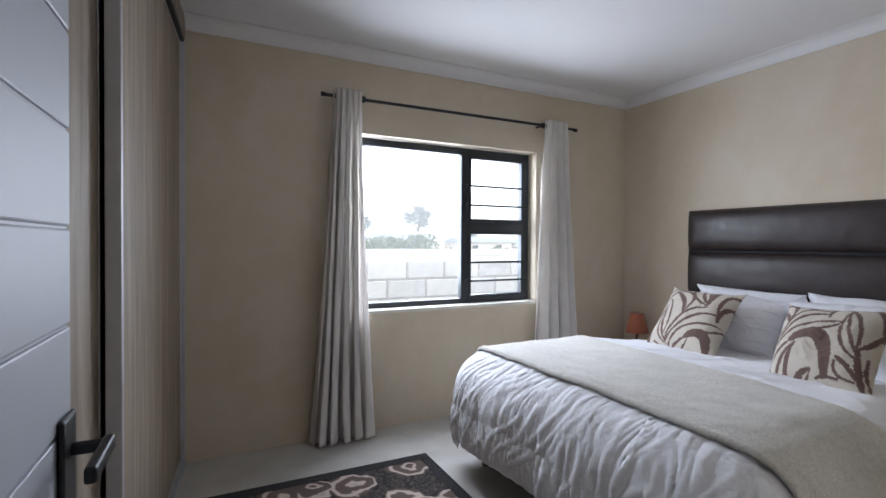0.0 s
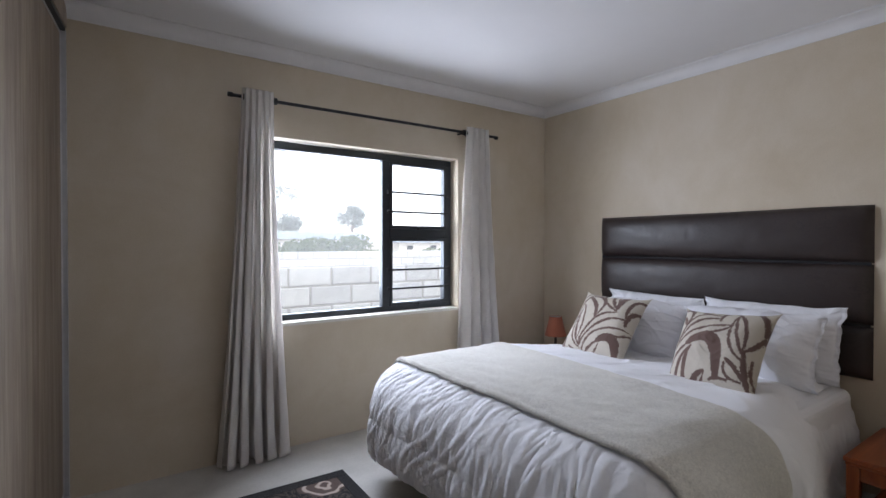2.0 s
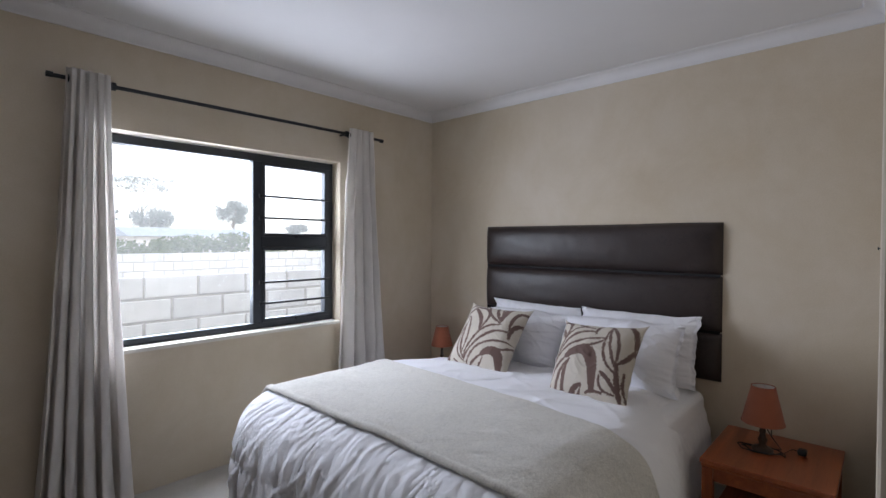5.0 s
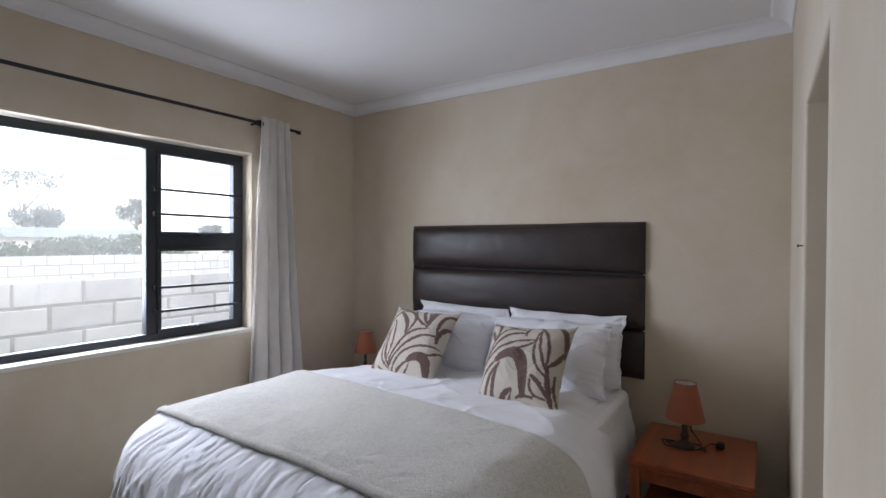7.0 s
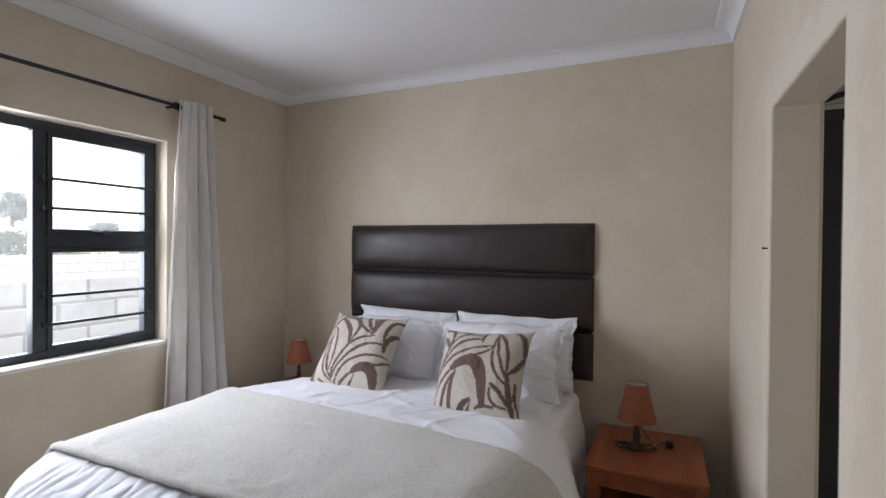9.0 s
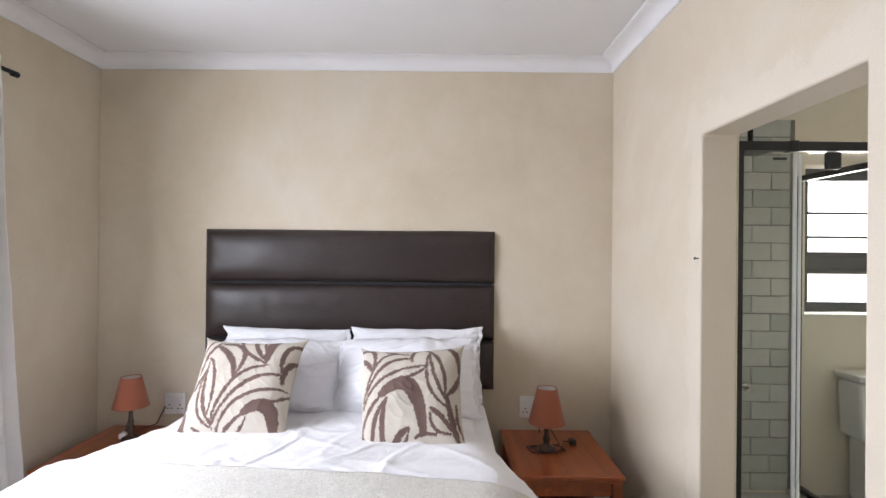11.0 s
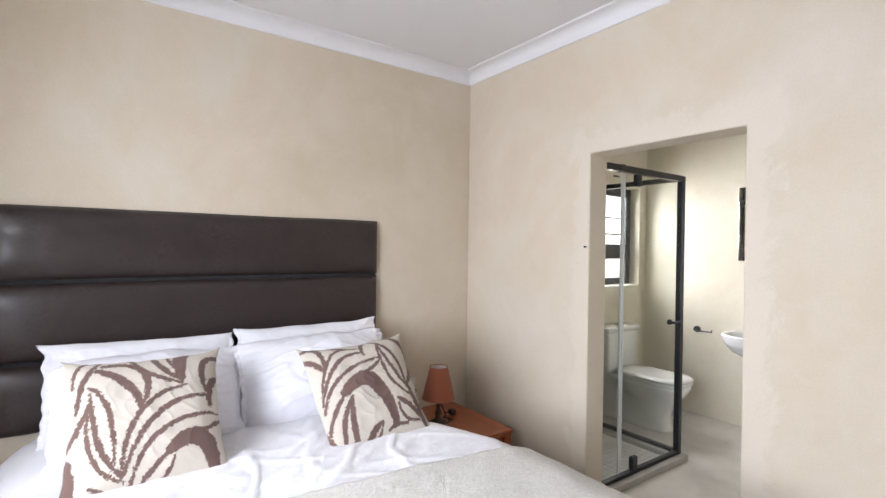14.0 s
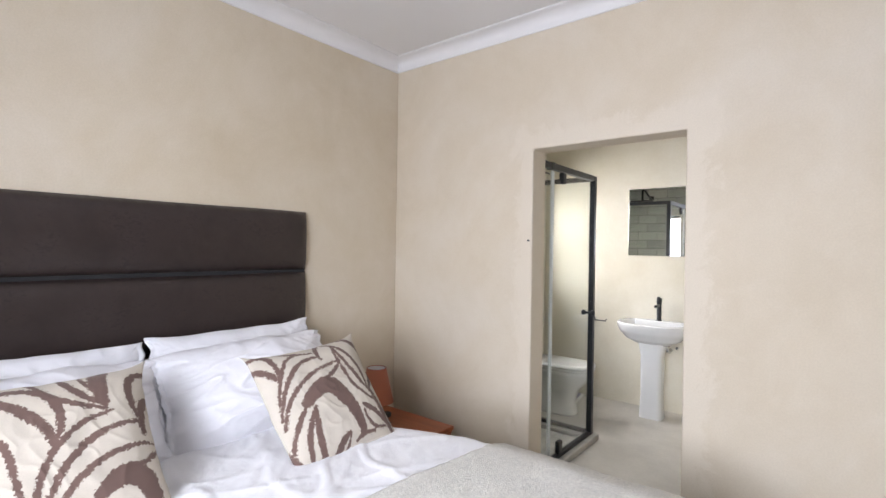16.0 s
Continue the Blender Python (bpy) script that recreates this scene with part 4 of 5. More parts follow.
# wardrobe with two sliding doors, its front a little out of square with the room
wardrobe = thing("wardrobe", "built-in wardrobe with oak-grain sliding doors and aluminium edges", "wardrobe", (0.262, 3.25, 0), -5.5)


def sliding_door(name, x, y0, y1):
    d = part(name, box(x - 0.020, x - 0.004, y0 + 0.012, y1 - 0.012, 0.045, 2.555), M_oak, wardrobe, "grey oak-grain sliding door")
    part("edge_profile", box(x - 0.046, x + 0.002, y0, y0 + 0.022, 0.04, 2.56, 0.003), M_alu, d, "satin aluminium edge")
    part("edge_profile", box(x - 0.040, x, y1 - 0.012, y1, 0.04, 2.56, 0.003), M_alu, d)
    part("top_profile", box(x - 0.036, x - 0.002, y0 + 0.017, y1 - 0.013, 2.556, 2.572, 0.002), M_alu, d)
    part("bottom_profile", box(x - 0.036, x - 0.002, y0 + 0.017, y1 - 0.013, 0.026, 0.044, 0.002), M_alu, d)


sliding_door("door", -0.016, -1.46, -0.012)
sliding_door("door", -0.080, -2.93, -1.43)
part("side_post", box(-0.12, 0.006, -0.011, -0.001, 0.02, 2.58), M_alu, wardrobe)
part("top_track", box(-0.15, 0.004, -2.95, -0.012, 2.573, 2.592), M_frame, wardrobe, "dark top track")
part("fascia", box(-0.12, 0.010, -2.95, -0.004, 2.593, 2.715, 0.003), M_oak, wardrobe, "oak-grain top fascia")
part("bottom_track", box(-0.15, 0.010, -2.95, -0.012, 0.0, 0.025, 0.003), M_alu, wardrobe)
part("inner_back", box(-0.30, -0.28, -2.95, -0.05, 0.0, 2.70), M_oak, wardrobe)

# the open bedroom door
door_leaf = thing("door_1", "open white boarded door with a black lever handle", "door", (0.112, 0.075, 0), -2.4)
for k in range(14):
    z0, z1 = 0.012 + k * 0.1545 - 0.021, 0.012 + (k + 1) * 0.1545 - 0.021
    z0, z1 = max(z0, 0.012), min(z1, 2.03)
    part("door_board", box(-0.040, 0.0, 0.0, 0.785, z0 + 0.0022, z1 - 0.0022, 0.0035), M_dimmed_door, door_leaf)
part("core", box(-0.036, -0.004, 0.002, 0.783, 0.014, 2.028), M_dimmed_door, door_leaf)
handle = part("handle_plate", box(0.0005, 0.010, 0.706, 0.776, 0.875, 1.096, 0.006, 3), M_black, door_leaf, "black metal door plate")
part("spindle", rod((0.008, 0.748, 1.040), (0.058, 0.748, 1.040), 0.010), M_black, handle)
part("lever", box(0.048, 0.064, 0.630, 0.762, 1.028, 1.052, 0.005, 3), M_black, handle)
part("key_hole", rod((0.0095, 0.748, 0.955), (0.0112, 0.748, 0.955), 0.007, seg=12), M_dark, handle)
for z in (0.25, 1.75):
    part("hinge", rod((0.004, -0.006, z), (0.004, -0.006, z + 0.09), 0.007, seg=12), M_alu, door_leaf)


# floral rug
def rug_material():
    mat, nt, b = nodes_of("floral_pile")
    tc = nt.nodes.new("ShaderNodeTexCoord")
    warp = nt.nodes.new("ShaderNodeTexNoise")
    warp.inputs["Scale"].default_value = 7
    nt.links.new(tc.outputs["Object"], warp.inputs["Vector"])
    wv = mix(nt, tc.outputs["Object"], warp.outputs["Color"], 0.12)
    vor = nt.nodes.new("ShaderNodeTexVoronoi")
    vor.inputs["Scale"].default_value = 4.2
    nt.links.new(wv, vor.inputs["Vector"])
    ring = nt.nodes.new("ShaderNodeMath")
    ring.operation = "MULTIPLY_ADD"
    ring.inputs[1].default_value, ring.inputs[2].default_value = 24.0, 0.0
    nt.links.new(vor.outputs["Distance"], ring.inputs[0])
    wob = nt.nodes.new("ShaderNodeMath")
    wob.operation = "MULTIPLY_ADD"
    wob.inputs[1].default_value = 9.0
    nt.links.new(warp.outputs["Fac"], wob.inputs[0])
    nt.links.new(ring.outputs[0], wob.inputs[2])
    sine = nt.nodes.new("ShaderNodeMath")
    sine.operation = "SINE"
    nt.links.new(wob.outputs[0], sine.inputs[0])
    petals = ramp(nt, sine.outputs[0], ((0.25, (0.13, 0.09, 0.075)), (0.55, (0.44, 0.34, 0.28)), (0.85, (0.60, 0.50, 0.43))))
    mask = ramp(nt, vor.outputs["Distance"], ((0.46, (1, 1, 1)), (0.52, (0, 0, 0))))
    leaf = noise_node(nt, 26, 4, 0.7, (1, 1, 1), 2.5)
    ground = ramp(nt, leaf, ((0.5, (0.012, 0.011, 0.012)), (0.56, (0.16, 0.125, 0.10)), (0.62, (0.03, 0.025, 0.025))))
    c = mix(nt, ground, petals, mask)
    pile = noise_node(nt, 320, 2, 0.7)
    c = mix(nt, c, ramp(nt, pile, ((0.3, (0.7,) * 3), (0.7, (1, 1, 1)))), 1.0, "MULTIPLY")
    nt.links.new(c, b.inputs["Base Color"])
    b.inputs["Roughness"].default_value = 0.95
    bump(nt, b, pile, 0.6, 0.004)
    return mat


M_rug = rug_material()
M_rug_edge = cloth("black_rug_border", (0.014, 0.013, 0.014), 0.2, 320, 0.95, 0.5, 0.1)
rug = thing("rug", "dark floral rug with a black border on the floor", "rug", (0.84, 2.02, 0), -1.0)
part("woven_surface", box(-0.72, 0.72, -0.62, 0.62, 0.001, 0.012, 0.003), M_rug, rug, "taupe rose pattern on black")
for a, b, c, d in ((-0.79, 0.79, 0.621, 0.70), (-0.79, 0.79, -0.70, -0.621), (-0.79, -0.721, -0.62, 0.62), (0.721, 0.79, -0.62, 0.62)):
    part("border", box(a, b, c, d, 0.001, 0.011, 0.003), M_rug_edge, rug, "black woven border")


# ---- bathroom things ----
M_ceramic = simple("white_vitreous_china", (0.80, 0.81, 0.82), 0.12, 0, 0.01, 6, 200, 0.01, 0.001, coat=0.4)
M_chrome = simple("chrome", (0.75, 0.76, 0.78), 0.12, 1.0, 0.03, 20, 200, 0.01)
M_seal = simple("clear_door_seal", (0.75, 0.80, 0.82), 0.25, 0, 0.04, 20, 200, 0.02)
M_purple = simple("lilac_scale_mat", (0.30, 0.27, 0.42), 0.5, 0, 0.06, 20, 200, 0.05)
M_shower_glass = glass("shower_glass", (0.98, 0.99, 0.985))
M_kerb = simple("cement_kerb", (0.42, 0.41, 0.38), 0.6, 0, 0.12, 8, 120, 0.3, 0.004)
SX, SY0, SY1, SZ0, SZ1 = 3.055, -0.162, -1.165, 0.052, 2.0

structure("shower_kerb", box(SX - 0.055, SX + 0.055, SY1 - 0.055, SY0, 0.0, 0.045, 0.008), M_kerb, "grey cement shower kerb", "shower kerb")
structure("shower_kerb_return", box(SX + 0.057, EAST, SY1 - 0.055, SY1 + 0.055, 0.0, 0.045, 0.008), M_kerb, "grey cement shower kerb", "shower kerb")
shower = thing("shower_enclosure", "corner shower enclosure of clear glass with black frame", "shower", (0, 0, 0))
part("wall_profile", box(SX - 0.016, SX + 0.016, -0.240, SY0 - 0.001, SZ0, SZ1, 0.003), M_black, shower)
part("corner_post", box(SX - 0.020, SX + 0.020, SY1 - 0.020, SY1 + 0.020, 0.046, SZ1 + 0.002, 0.003), M_black, shower)
part("wall_profile", box(EAST - 0.030, EAST - 0.001, SY1 - 0.016, SY1 + 0.016, SZ0, SZ1, 0.003), M_black, shower)
part("top_rail", box(SX - 0.019, SX + 0.019, SY1 + 0.021, SY0 - 0.003, SZ1 - 0.036, SZ1 + 0.004, 0.003), M_black, shower)
part("rail_joint", box(SX - 0.023, SX + 0.023, -0.475, -0.435, SZ1 - 0.040, SZ1 + 0.008, 0.004), M_black, shower)
part("top_rail", box(SX + 0.021, EAST - 0.002, SY1 - 0.017, SY1 + 0.017, SZ1 - 0.034, SZ1 + 0.002, 0.003), M_black, shower)
part("bottom_rail", box(SX - 0.017, SX + 0.017, SY1 + 0.021, -0.241, 0.046, 0.070, 0.003), M_black, shower)
part("bottom_rail", box(SX + 0.021, EAST - 0.031, SY1 - 0.017, SY1 + 0.017, 0.046, 0.075, 0.003), M_black, shower)
for nm, dims in (("fixed_pane", (SX - 0.003, SX + 0.003, -0.462, -0.241, 0.071, SZ1 - 0.037)), ("side_pane", (SX + 0.022, EAST - 0.031, SY1 - 0.003, SY1 + 0.003, 0.076, SZ1 - 0.035))):
    part(nm, box(*dims), M_shower_glass, shower, "clear glass").visible_shadow = False
swing = part("pivot_door", box(SX - 0.003, SX + 0.003, SY1 + 0.022, -0.478, 0.085, SZ1 - 0.045), M_shower_glass, shower, "clear glass pivot door")
swing.visible_shadow = False
part("door_seal", box(SX - 0.007, SX + 0.007, -0.4775, -0.464, 0.08, SZ1 - 0.042, 0.003), M_seal, swing, "pale clear plastic edge seal")
part("door_seal", box(SX - 0.006, SX + 0.006, -0.497, -0.488, 0.09, SZ1 - 0.046, 0.002), M_seal, swing)
for z0, z1 in ((SZ1 - 0.115, SZ1 - 0.037), (0.072, 0.155)):
    part("pivot_block", box(SX - 0.016, SX + 0.016, -0.665, -0.605, z0, z1, 0.010, 3), M_black, swing, "black pivot hinge block")
part("knob", lathe([(0.008, -0.05), (0.019, -0.046), (0.019, -0.026), (0.009, -0.02), (0.009, 0.02), (0.019, 0.026), (0.019, 0.046), (0.008, 0.05)], 20), M_black, swing, "black round door knob", True, pose(SX, -1.105, 0.975, 0, 90, 0))
part("maker_mark", box(SX - 0.0045, SX - 0.0035, -0.432, -0.372, 1.925, 1.936), M_frame, shower, "small dark printed mark")

head = thing("rain_shower", "black square rain shower on a wall arm", "shower fitting", (3.52, -0.16, 2.14))
part("wall_flange", box(-0.03, 0.03, -0.013, -0.002, -0.03, 0.03, 0.004), M_black, head)
part("arm", tube([(0, -0.012, -0.02), (0, -0.15, 0.022), (0, -0.32, 0.074), (0, -0.365, 0.082), (0, -0.395, 0.070), (0, -0.407, 0.035), (0, -0.408, -0.068)], 0.013, 12), M_black, head, "bent black arm", True)
part("rose", box(-0.11, 0.11, -0.518, -0.298, -0.084, -0.069, 0.004), M_black, head)
mixer = thing("shower_mixer", "small chrome shower tap on the tiled wall", "tap", (EAST - 0.016, -0.84, 0.68))
part("flange", rod((0.002, 0, 0), (-0.012, 0, 0), 0.028), M_chrome, mixer)
part("lever", rod((-0.012, 0, 0), (-0.05, 0, 0.0), 0.014, 0.010), M_chrome, mixer)


# toilet
toilet = thing("toilet", "white close-coupled ceramic toilet with closed lid", "toilet", (3.99, -1.63, 0))


def loft(sections, n=40, power=2.6):
    """A closed body through level sections (z, x middle, half length, half width)."""
    bm = bmesh.new()
    rings = []
    for z, cx, a, b in sections:
        ring = []
        for k in range(n):
            t = 2 * math.pi * k / n
            c, s = math.cos(t), math.sin(t)
            ring.append(bm.verts.new((cx + a * math.copysign(abs(c) ** (2 / power), c), b * math.copysign(abs(s) ** (2 / power), s), z)))
        rings.append(ring)
    for p, q in zip(rings, rings[1:]):
        for k in range(n):
            bm.faces.new((p[k], p[(k + 1) % n], q[(k + 1) % n], q[k]))
    bm.faces.new(rings[0][::-1])
    bm.faces.new(rings[-1])
    return bm


part("pan", loft([(0.0, -0.39, 0.245, 0.115), (0.02, -0.39, 0.24, 0.11), (0.12, -0.38, 0.23, 0.105), (0.22, -0.39, 0.25, 0.125), (0.30, -0.42, 0.30, 0.16), (0.36, -0.43, 0.325, 0.185), (0.395, -0.43, 0.33, 0.19)], 44, 3.0), M_ceramic, toilet, "", True)
part("plinth", box(-0.24, -0.003, -0.15, 0.15, 0.0, 0.40, 0.03, 4), M_ceramic, toilet, "", True)
part("seat", loft([(0.398, -0.475, 0.285, 0.188), (0.402, -0.475, 0.29, 0.192), (0.414, -0.475, 0.29, 0.192), (0.418, -0.475, 0.285, 0.188)], 44, 3.4), M_ceramic, toilet, "", True)
part("lid", loft([(0.421, -0.475, 0.285, 0.188), (0.425, -0.475, 0.292, 0.195), (0.440, -0.475, 0.290, 0.193), (0.452, -0.475, 0.27, 0.176), (0.456, -0.475, 0.23, 0.14)], 44, 3.4), M_ceramic, toilet, "white closed seat lid", True)
cistern = part("cistern", box(-0.185, -0.004, -0.225, 0.225, 0.402, 0.755, 0.03, 4), M_ceramic, toilet, "", True)
for v in cistern.data.vertices:
    if v.co.z < 0.55:
        v.co.y *= 0.94
part("cistern_lid", box(-0.198, -0.002, -0.24, 0.24, 0.757, 0.798, 0.014, 4), M_ceramic, toilet, "", True)
part("flush_button", lathe([(0.026, 0.799), (0.026, 0.803), (0.02, 0.806)], 24), M_chrome, toilet, "chrome flush button", True, pose(-0.10, 0, 0))

# basin
basin = thing("pedestal_basin", "white ceramic pedestal basin with a black tap", "basin", (2.842, BACK, -0.012))


def bowl(u, v):
    """The basin's skin: from the middle of its bowl, over the rim, to the underside."""
    ang = u * 2 * math.pi
    c, s = math.cos(ang), math.sin(ang)
    path = [(0.04, 0.725), (0.55, 0.735), (0.80, 0.775), (0.875, 0.822), (0.90, 0.830), (0.97, 0.830), (1.0, 0.822), (0.99, 0.80), (0.93, 0.755), (0.75, 0.69), (0.45, 0.645), (0.05, 0.64)]
    k = v * (len(path) - 1)
    i = min(int(k), len(path) - 2)
    f = k - i
    r, z = path[i][0] * (1 - f) + path[i + 1][0] * f, path[i][1] * (1 - f) + path[i + 1][1] * f
    p = 3.0 if s < 0 else 2.4
    x, y = 0.30 * math.copysign(abs(c) ** (2 / p), c) * r, 0.225 * math.copysign(abs(s) ** (2 / p), s) * r
    if r > 0.85:
        return (x, y + 0.228, z)
    return (x, y + 0.228 + (0.03 if v < 0.5 else -0.03) * (1 - r), z)


bm = grid(bowl, 64, 44)
bmesh.ops.remove_doubles(bm, verts=bm.verts, dist=0.0008)
bmesh.ops.recalc_face_normals(bm, faces=bm.faces)
part("bowl", bm, M_ceramic, basin, "", True)
part("tap_ledge", box(-0.20, 0.20, 0.001, 0.09, 0.76, 0.829, 0.012, 3), M_ceramic, basin, "", True)
part("pedestal", loft([(0.0, 0, 0.095, 0.085), (0.01, 0, 0.095, 0.085), (0.2, 0, 0.085, 0.08), (0.55, 0, 0.088, 0.082), (0.68, 0, 0.11, 0.10)], 36, 5.0), M_ceramic, basin, "", True, pose(0, 0.235, 0))
tap = part("tap", lathe([(0.026, 0.829), (0.026, 0.836), (0.020, 0.84), (0.020, 0.985), (0.022, 0.99), (0.022, 1.03), (0.012, 1.034)], 24), M_black, basin, "black mixer tap", True, pose(0, 0.055, 0))
part("spout", box(-0.011, 0.011, 0.0, 0.125, 0.955, 0.978, 0.005, 3), M_black, tap)
part("lever", box(-0.007, 0.007, -0.005, 0.055, 1.036, 1.046, 0.003), M_black, tap)
part("waste_trap", tube([(-0.09, 0.12, 0.64), (-0.09, 0.12, 0.58), (-0.09, 0.06, 0.56), (-0.09, 0.003, 0.57)], 0.016, 12), M_chrome, basin, "chrome waste pipe", True)
part("valve", rod((-0.15, 0.002, 0.60), (-0.15, 0.05, 0.60), 0.012), M_chrome, basin)
part("overflow_hole", rod((0, 0.072, 0.803), (0, 0.079, 0.802), 0.009, seg=14), M_dark, basin)


def mirror_material():
    mat, nt, b = nodes_of("silvered_mirror")
    b.inputs["Base Color"].default_value, b.inputs["Metallic"].default_value, b.inputs["Roughness"].default_value = (0.88, 0.90, 0.89, 1), 1.0, 0.012
    return mat


mirror = thing("mirror", "frameless rectangular mirror above the basin", "mirror", (0, BACK, 0))
part("glass_plate", box(2.54, 3.140, 0.004, 0.009, 1.40, 2.02, 0.0015), mirror_material(), mirror)
part("backing", box(2.56, 3.12, 0.0005, 0.0035, 1.42, 2.0), M_frame, mirror)

holder = thing("toilet_roll_holder", "empty dark metal toilet roll holder on the wall", "toilet roll holder", (3.475, BACK, 0.77))
part("rosette", rod((0, 0.0005, 0), (0, 0.014, 0), 0.028), M_frame, holder)
part("post", rod((0, 0.014, 0), (0, 0.06, 0), 0.009), M_frame, holder)
part("arm", tube([(0, 0.06, 0), (-0.05, 0.062, -0.006), (-0.15, 0.062, -0.006), (-0.156, 0.062, 0.012)], 0.006, 10), M_frame, holder, "", True)

scales = thing("bathroom_scale", "lilac and white bathroom scale on the floor", "bathroom scale", (3.63, -1.985, 0), 8)
part("body", box(-0.15, 0.15, -0.14, 0.14, 0.012, 0.040, 0.012, 3), M_plastic, scales)
part("mat", box(-0.13, 0.13, -0.12, 0.12, 0.0405, 0.045, 0.002), M_purple, scales, "lilac ribbed mat")
for sx in (-1, 1):
    for sy in (-1, 1):
        part("foot", rod((sx * 0.11, sy * 0.10, 0.0), (sx * 0.11, sy * 0.10, 0.0125), 0.014), M_rubber, scales)


# ---- outdoors: yard, block walls, hedge, houses, trees ----
M_ground = simple("dry_sandy_yard", (0.34, 0.29, 0.22), 0.95, 0, 0.2, 0.8, 14, 0.5, 0.02)
M_mortar = simple("pale_mortar", (0.31, 0.30, 0.285), 0.95, 0, 0.2, 6, 90, 0.4, 0.006)
M_green = simple("hedge_leaves", (0.10, 0.12, 0.06), 0.8, 0, 0.35, 3, 40, 0.3, 0.01)
# gum leaves paler than foliage: distance haze is put into their colour
M_leaf = simple("haze_paled_gum_leaves", (0.18, 0.20, 0.17), 0.8, 0, 0.3, 1.5, 30, 0.2, 0.01)
M_bark = simple("grey_bark", (0.20, 0.17, 0.14), 0.95, 0, 0.25, 4, 40, 0.5, 0.02)
M_house = simple("pale_house_paint", (0.55, 0.52, 0.47), 0.9, 0, 0.08, 2, 40, 0.2, 0.01)
M_tin = simple("grey_sheet_roof", (0.25, 0.28, 0.32), 0.55, 0.2, 0.12, 3, 30, 0.2, 0.01)
GROUND = -0.30
for leafy, col in ((M_leaf, (0.26, 0.28, 0.24)), (M_green, (0.16, 0.20, 0.09))):
    nt = leafy.node_tree
    tl, mx = nt.nodes.new("ShaderNodeBsdfTranslucent"), nt.nodes.new("ShaderNodeMixShader")
    tl.inputs["Color"].default_value, mx.inputs["Fac"].default_value = (*col, 1), 0.45
    nt.links.new(nt.nodes["Principled BSDF"].outputs[0], mx.inputs[1])
    nt.links.new(tl.outputs[0], mx.inputs[2])
    nt.links.new(mx.outputs[0], nt.nodes["Material Output"].inputs["Surface"])
structure("ground", grid(lambda u, v: (-900 + 1800 * u, -300 + 2300 * v, GROUND), 4, 4), M_ground, "dry sandy yard and open ground", "ground")


def block_material():
    mat, nt, b = nodes_of("cement_block")
    info = nt.nodes.new("ShaderNodeObjectInfo")
    geo = nt.nodes.new("ShaderNodeNewGeometry")
    mixr = nt.nodes.new("ShaderNodeMath")
    mixr.operation = "ADD"
    nt.links.new(info.outputs["Random"], mixr.inputs[0])
    nt.links.new(geo.outputs["Random Per Island"], mixr.inputs[1])
    fr = nt.nodes.new("ShaderNodeMath")
    fr.operation = "FRACT"
    nt.links.new(mixr.outputs[0], fr.inputs[0])
    c = ramp(nt, fr.outputs[0], ((0.0, (0.43, 0.43, 0.435)), (0.5, (0.48, 0.48, 0.485)), (1.0, (0.54, 0.54, 0.54))))
    c = mix(nt, c, ramp(nt, noise_node(nt, 7, 5, 0.65), ((0.3, (0.84,) * 3), (0.7, (1, 1, 1)))), 1.0, "MULTIPLY")
    grit = noise_node(nt, 120, 3, 0.7)
    nt.links.new(c, b.inputs["Base Color"])
    b.inputs["Roughness"].default_value = 0.95
    bump(nt, b, grit, 0.5, 0.006)
    return mat


M_block = block_material()


def block_wall(name, label, y, x0, x1, top, rows, lw, lh, thick, stuff):
    t = thing(name, label, "block wall", (0, y, 0))
    part("mortar", box(x0, x1, 0.008, thick - 0.008, GROUND, top - 0.008), M_mortar, t, "pale mortar joints")
    j = 0.026
    if stuff:
        bm = bmesh.new()
        for r in range(rows):
            z1 = top - r * lh
            x = x0 - (lw / 2 if r % 2 else 0)
            while x < x1:
                add_box(bm, x + j / 2, x + lw - j / 2, 0, thick, z1 - lh + j, z1)
                x += lw
        ob = part("blocks", bm, M_block, t)
        tagged(ob, kind="stuff")
        return t
    me = None
    for r in range(rows):
        z1 = top - r * lh
        x = x0 - (lw / 2 if r % 2 else 0)
        while x < x1:
            if me is None:
                ob = part("block", box(0, lw - j, 0, thick, 0, lh - j, 0.006, 1), M_block, t)
                me = ob.data
            else:
                ob = new("block", me)
                ob.parent = t
            ob.matrix_local = pose(x + j / 2 + random.uniform(-0.003, 0.003), random.uniform(-0.004, 0.004), z1 - lh + j)
            x += lw
    return t


block_wall("boundary_wall", "unplastered pale cement-block boundary wall", 5.55, -1.0, 9.6, 1.125, 6, 0.53, 0.238, 0.14, False)
block_wall("boundary_wall", "longer cement-block wall of a neighbouring yard", 12.0, -2.0, 22.0, 1.20, 7, 0.40, 0.20, 0.14, True)


def leaf_cloud(bm, centre, radii, count, size, rng):
    for _ in range(count):
        d = Vector((rng.gauss(0, 1), rng.gauss(0, 1), rng.gauss(0, 1))).normalized() * rng.random() ** 0.4
        c = Vector(centre) + Vector((d.x * radii[0], d.y * radii[1], d.z * radii[2]))
        n = Vector((rng.gauss(0, 1), rng.gauss(0, 1), rng.gauss(0, 1))).normalized()
        a = n.orthogonal().normalized()
        b = n.cross(a)
        s = size * rng.uniform(0.6, 1.4)
        bm.faces.new([bm.verts.new(c + p) for p in (a * s, b * s * 0.55, -a * s, -b * s * 0.55)])


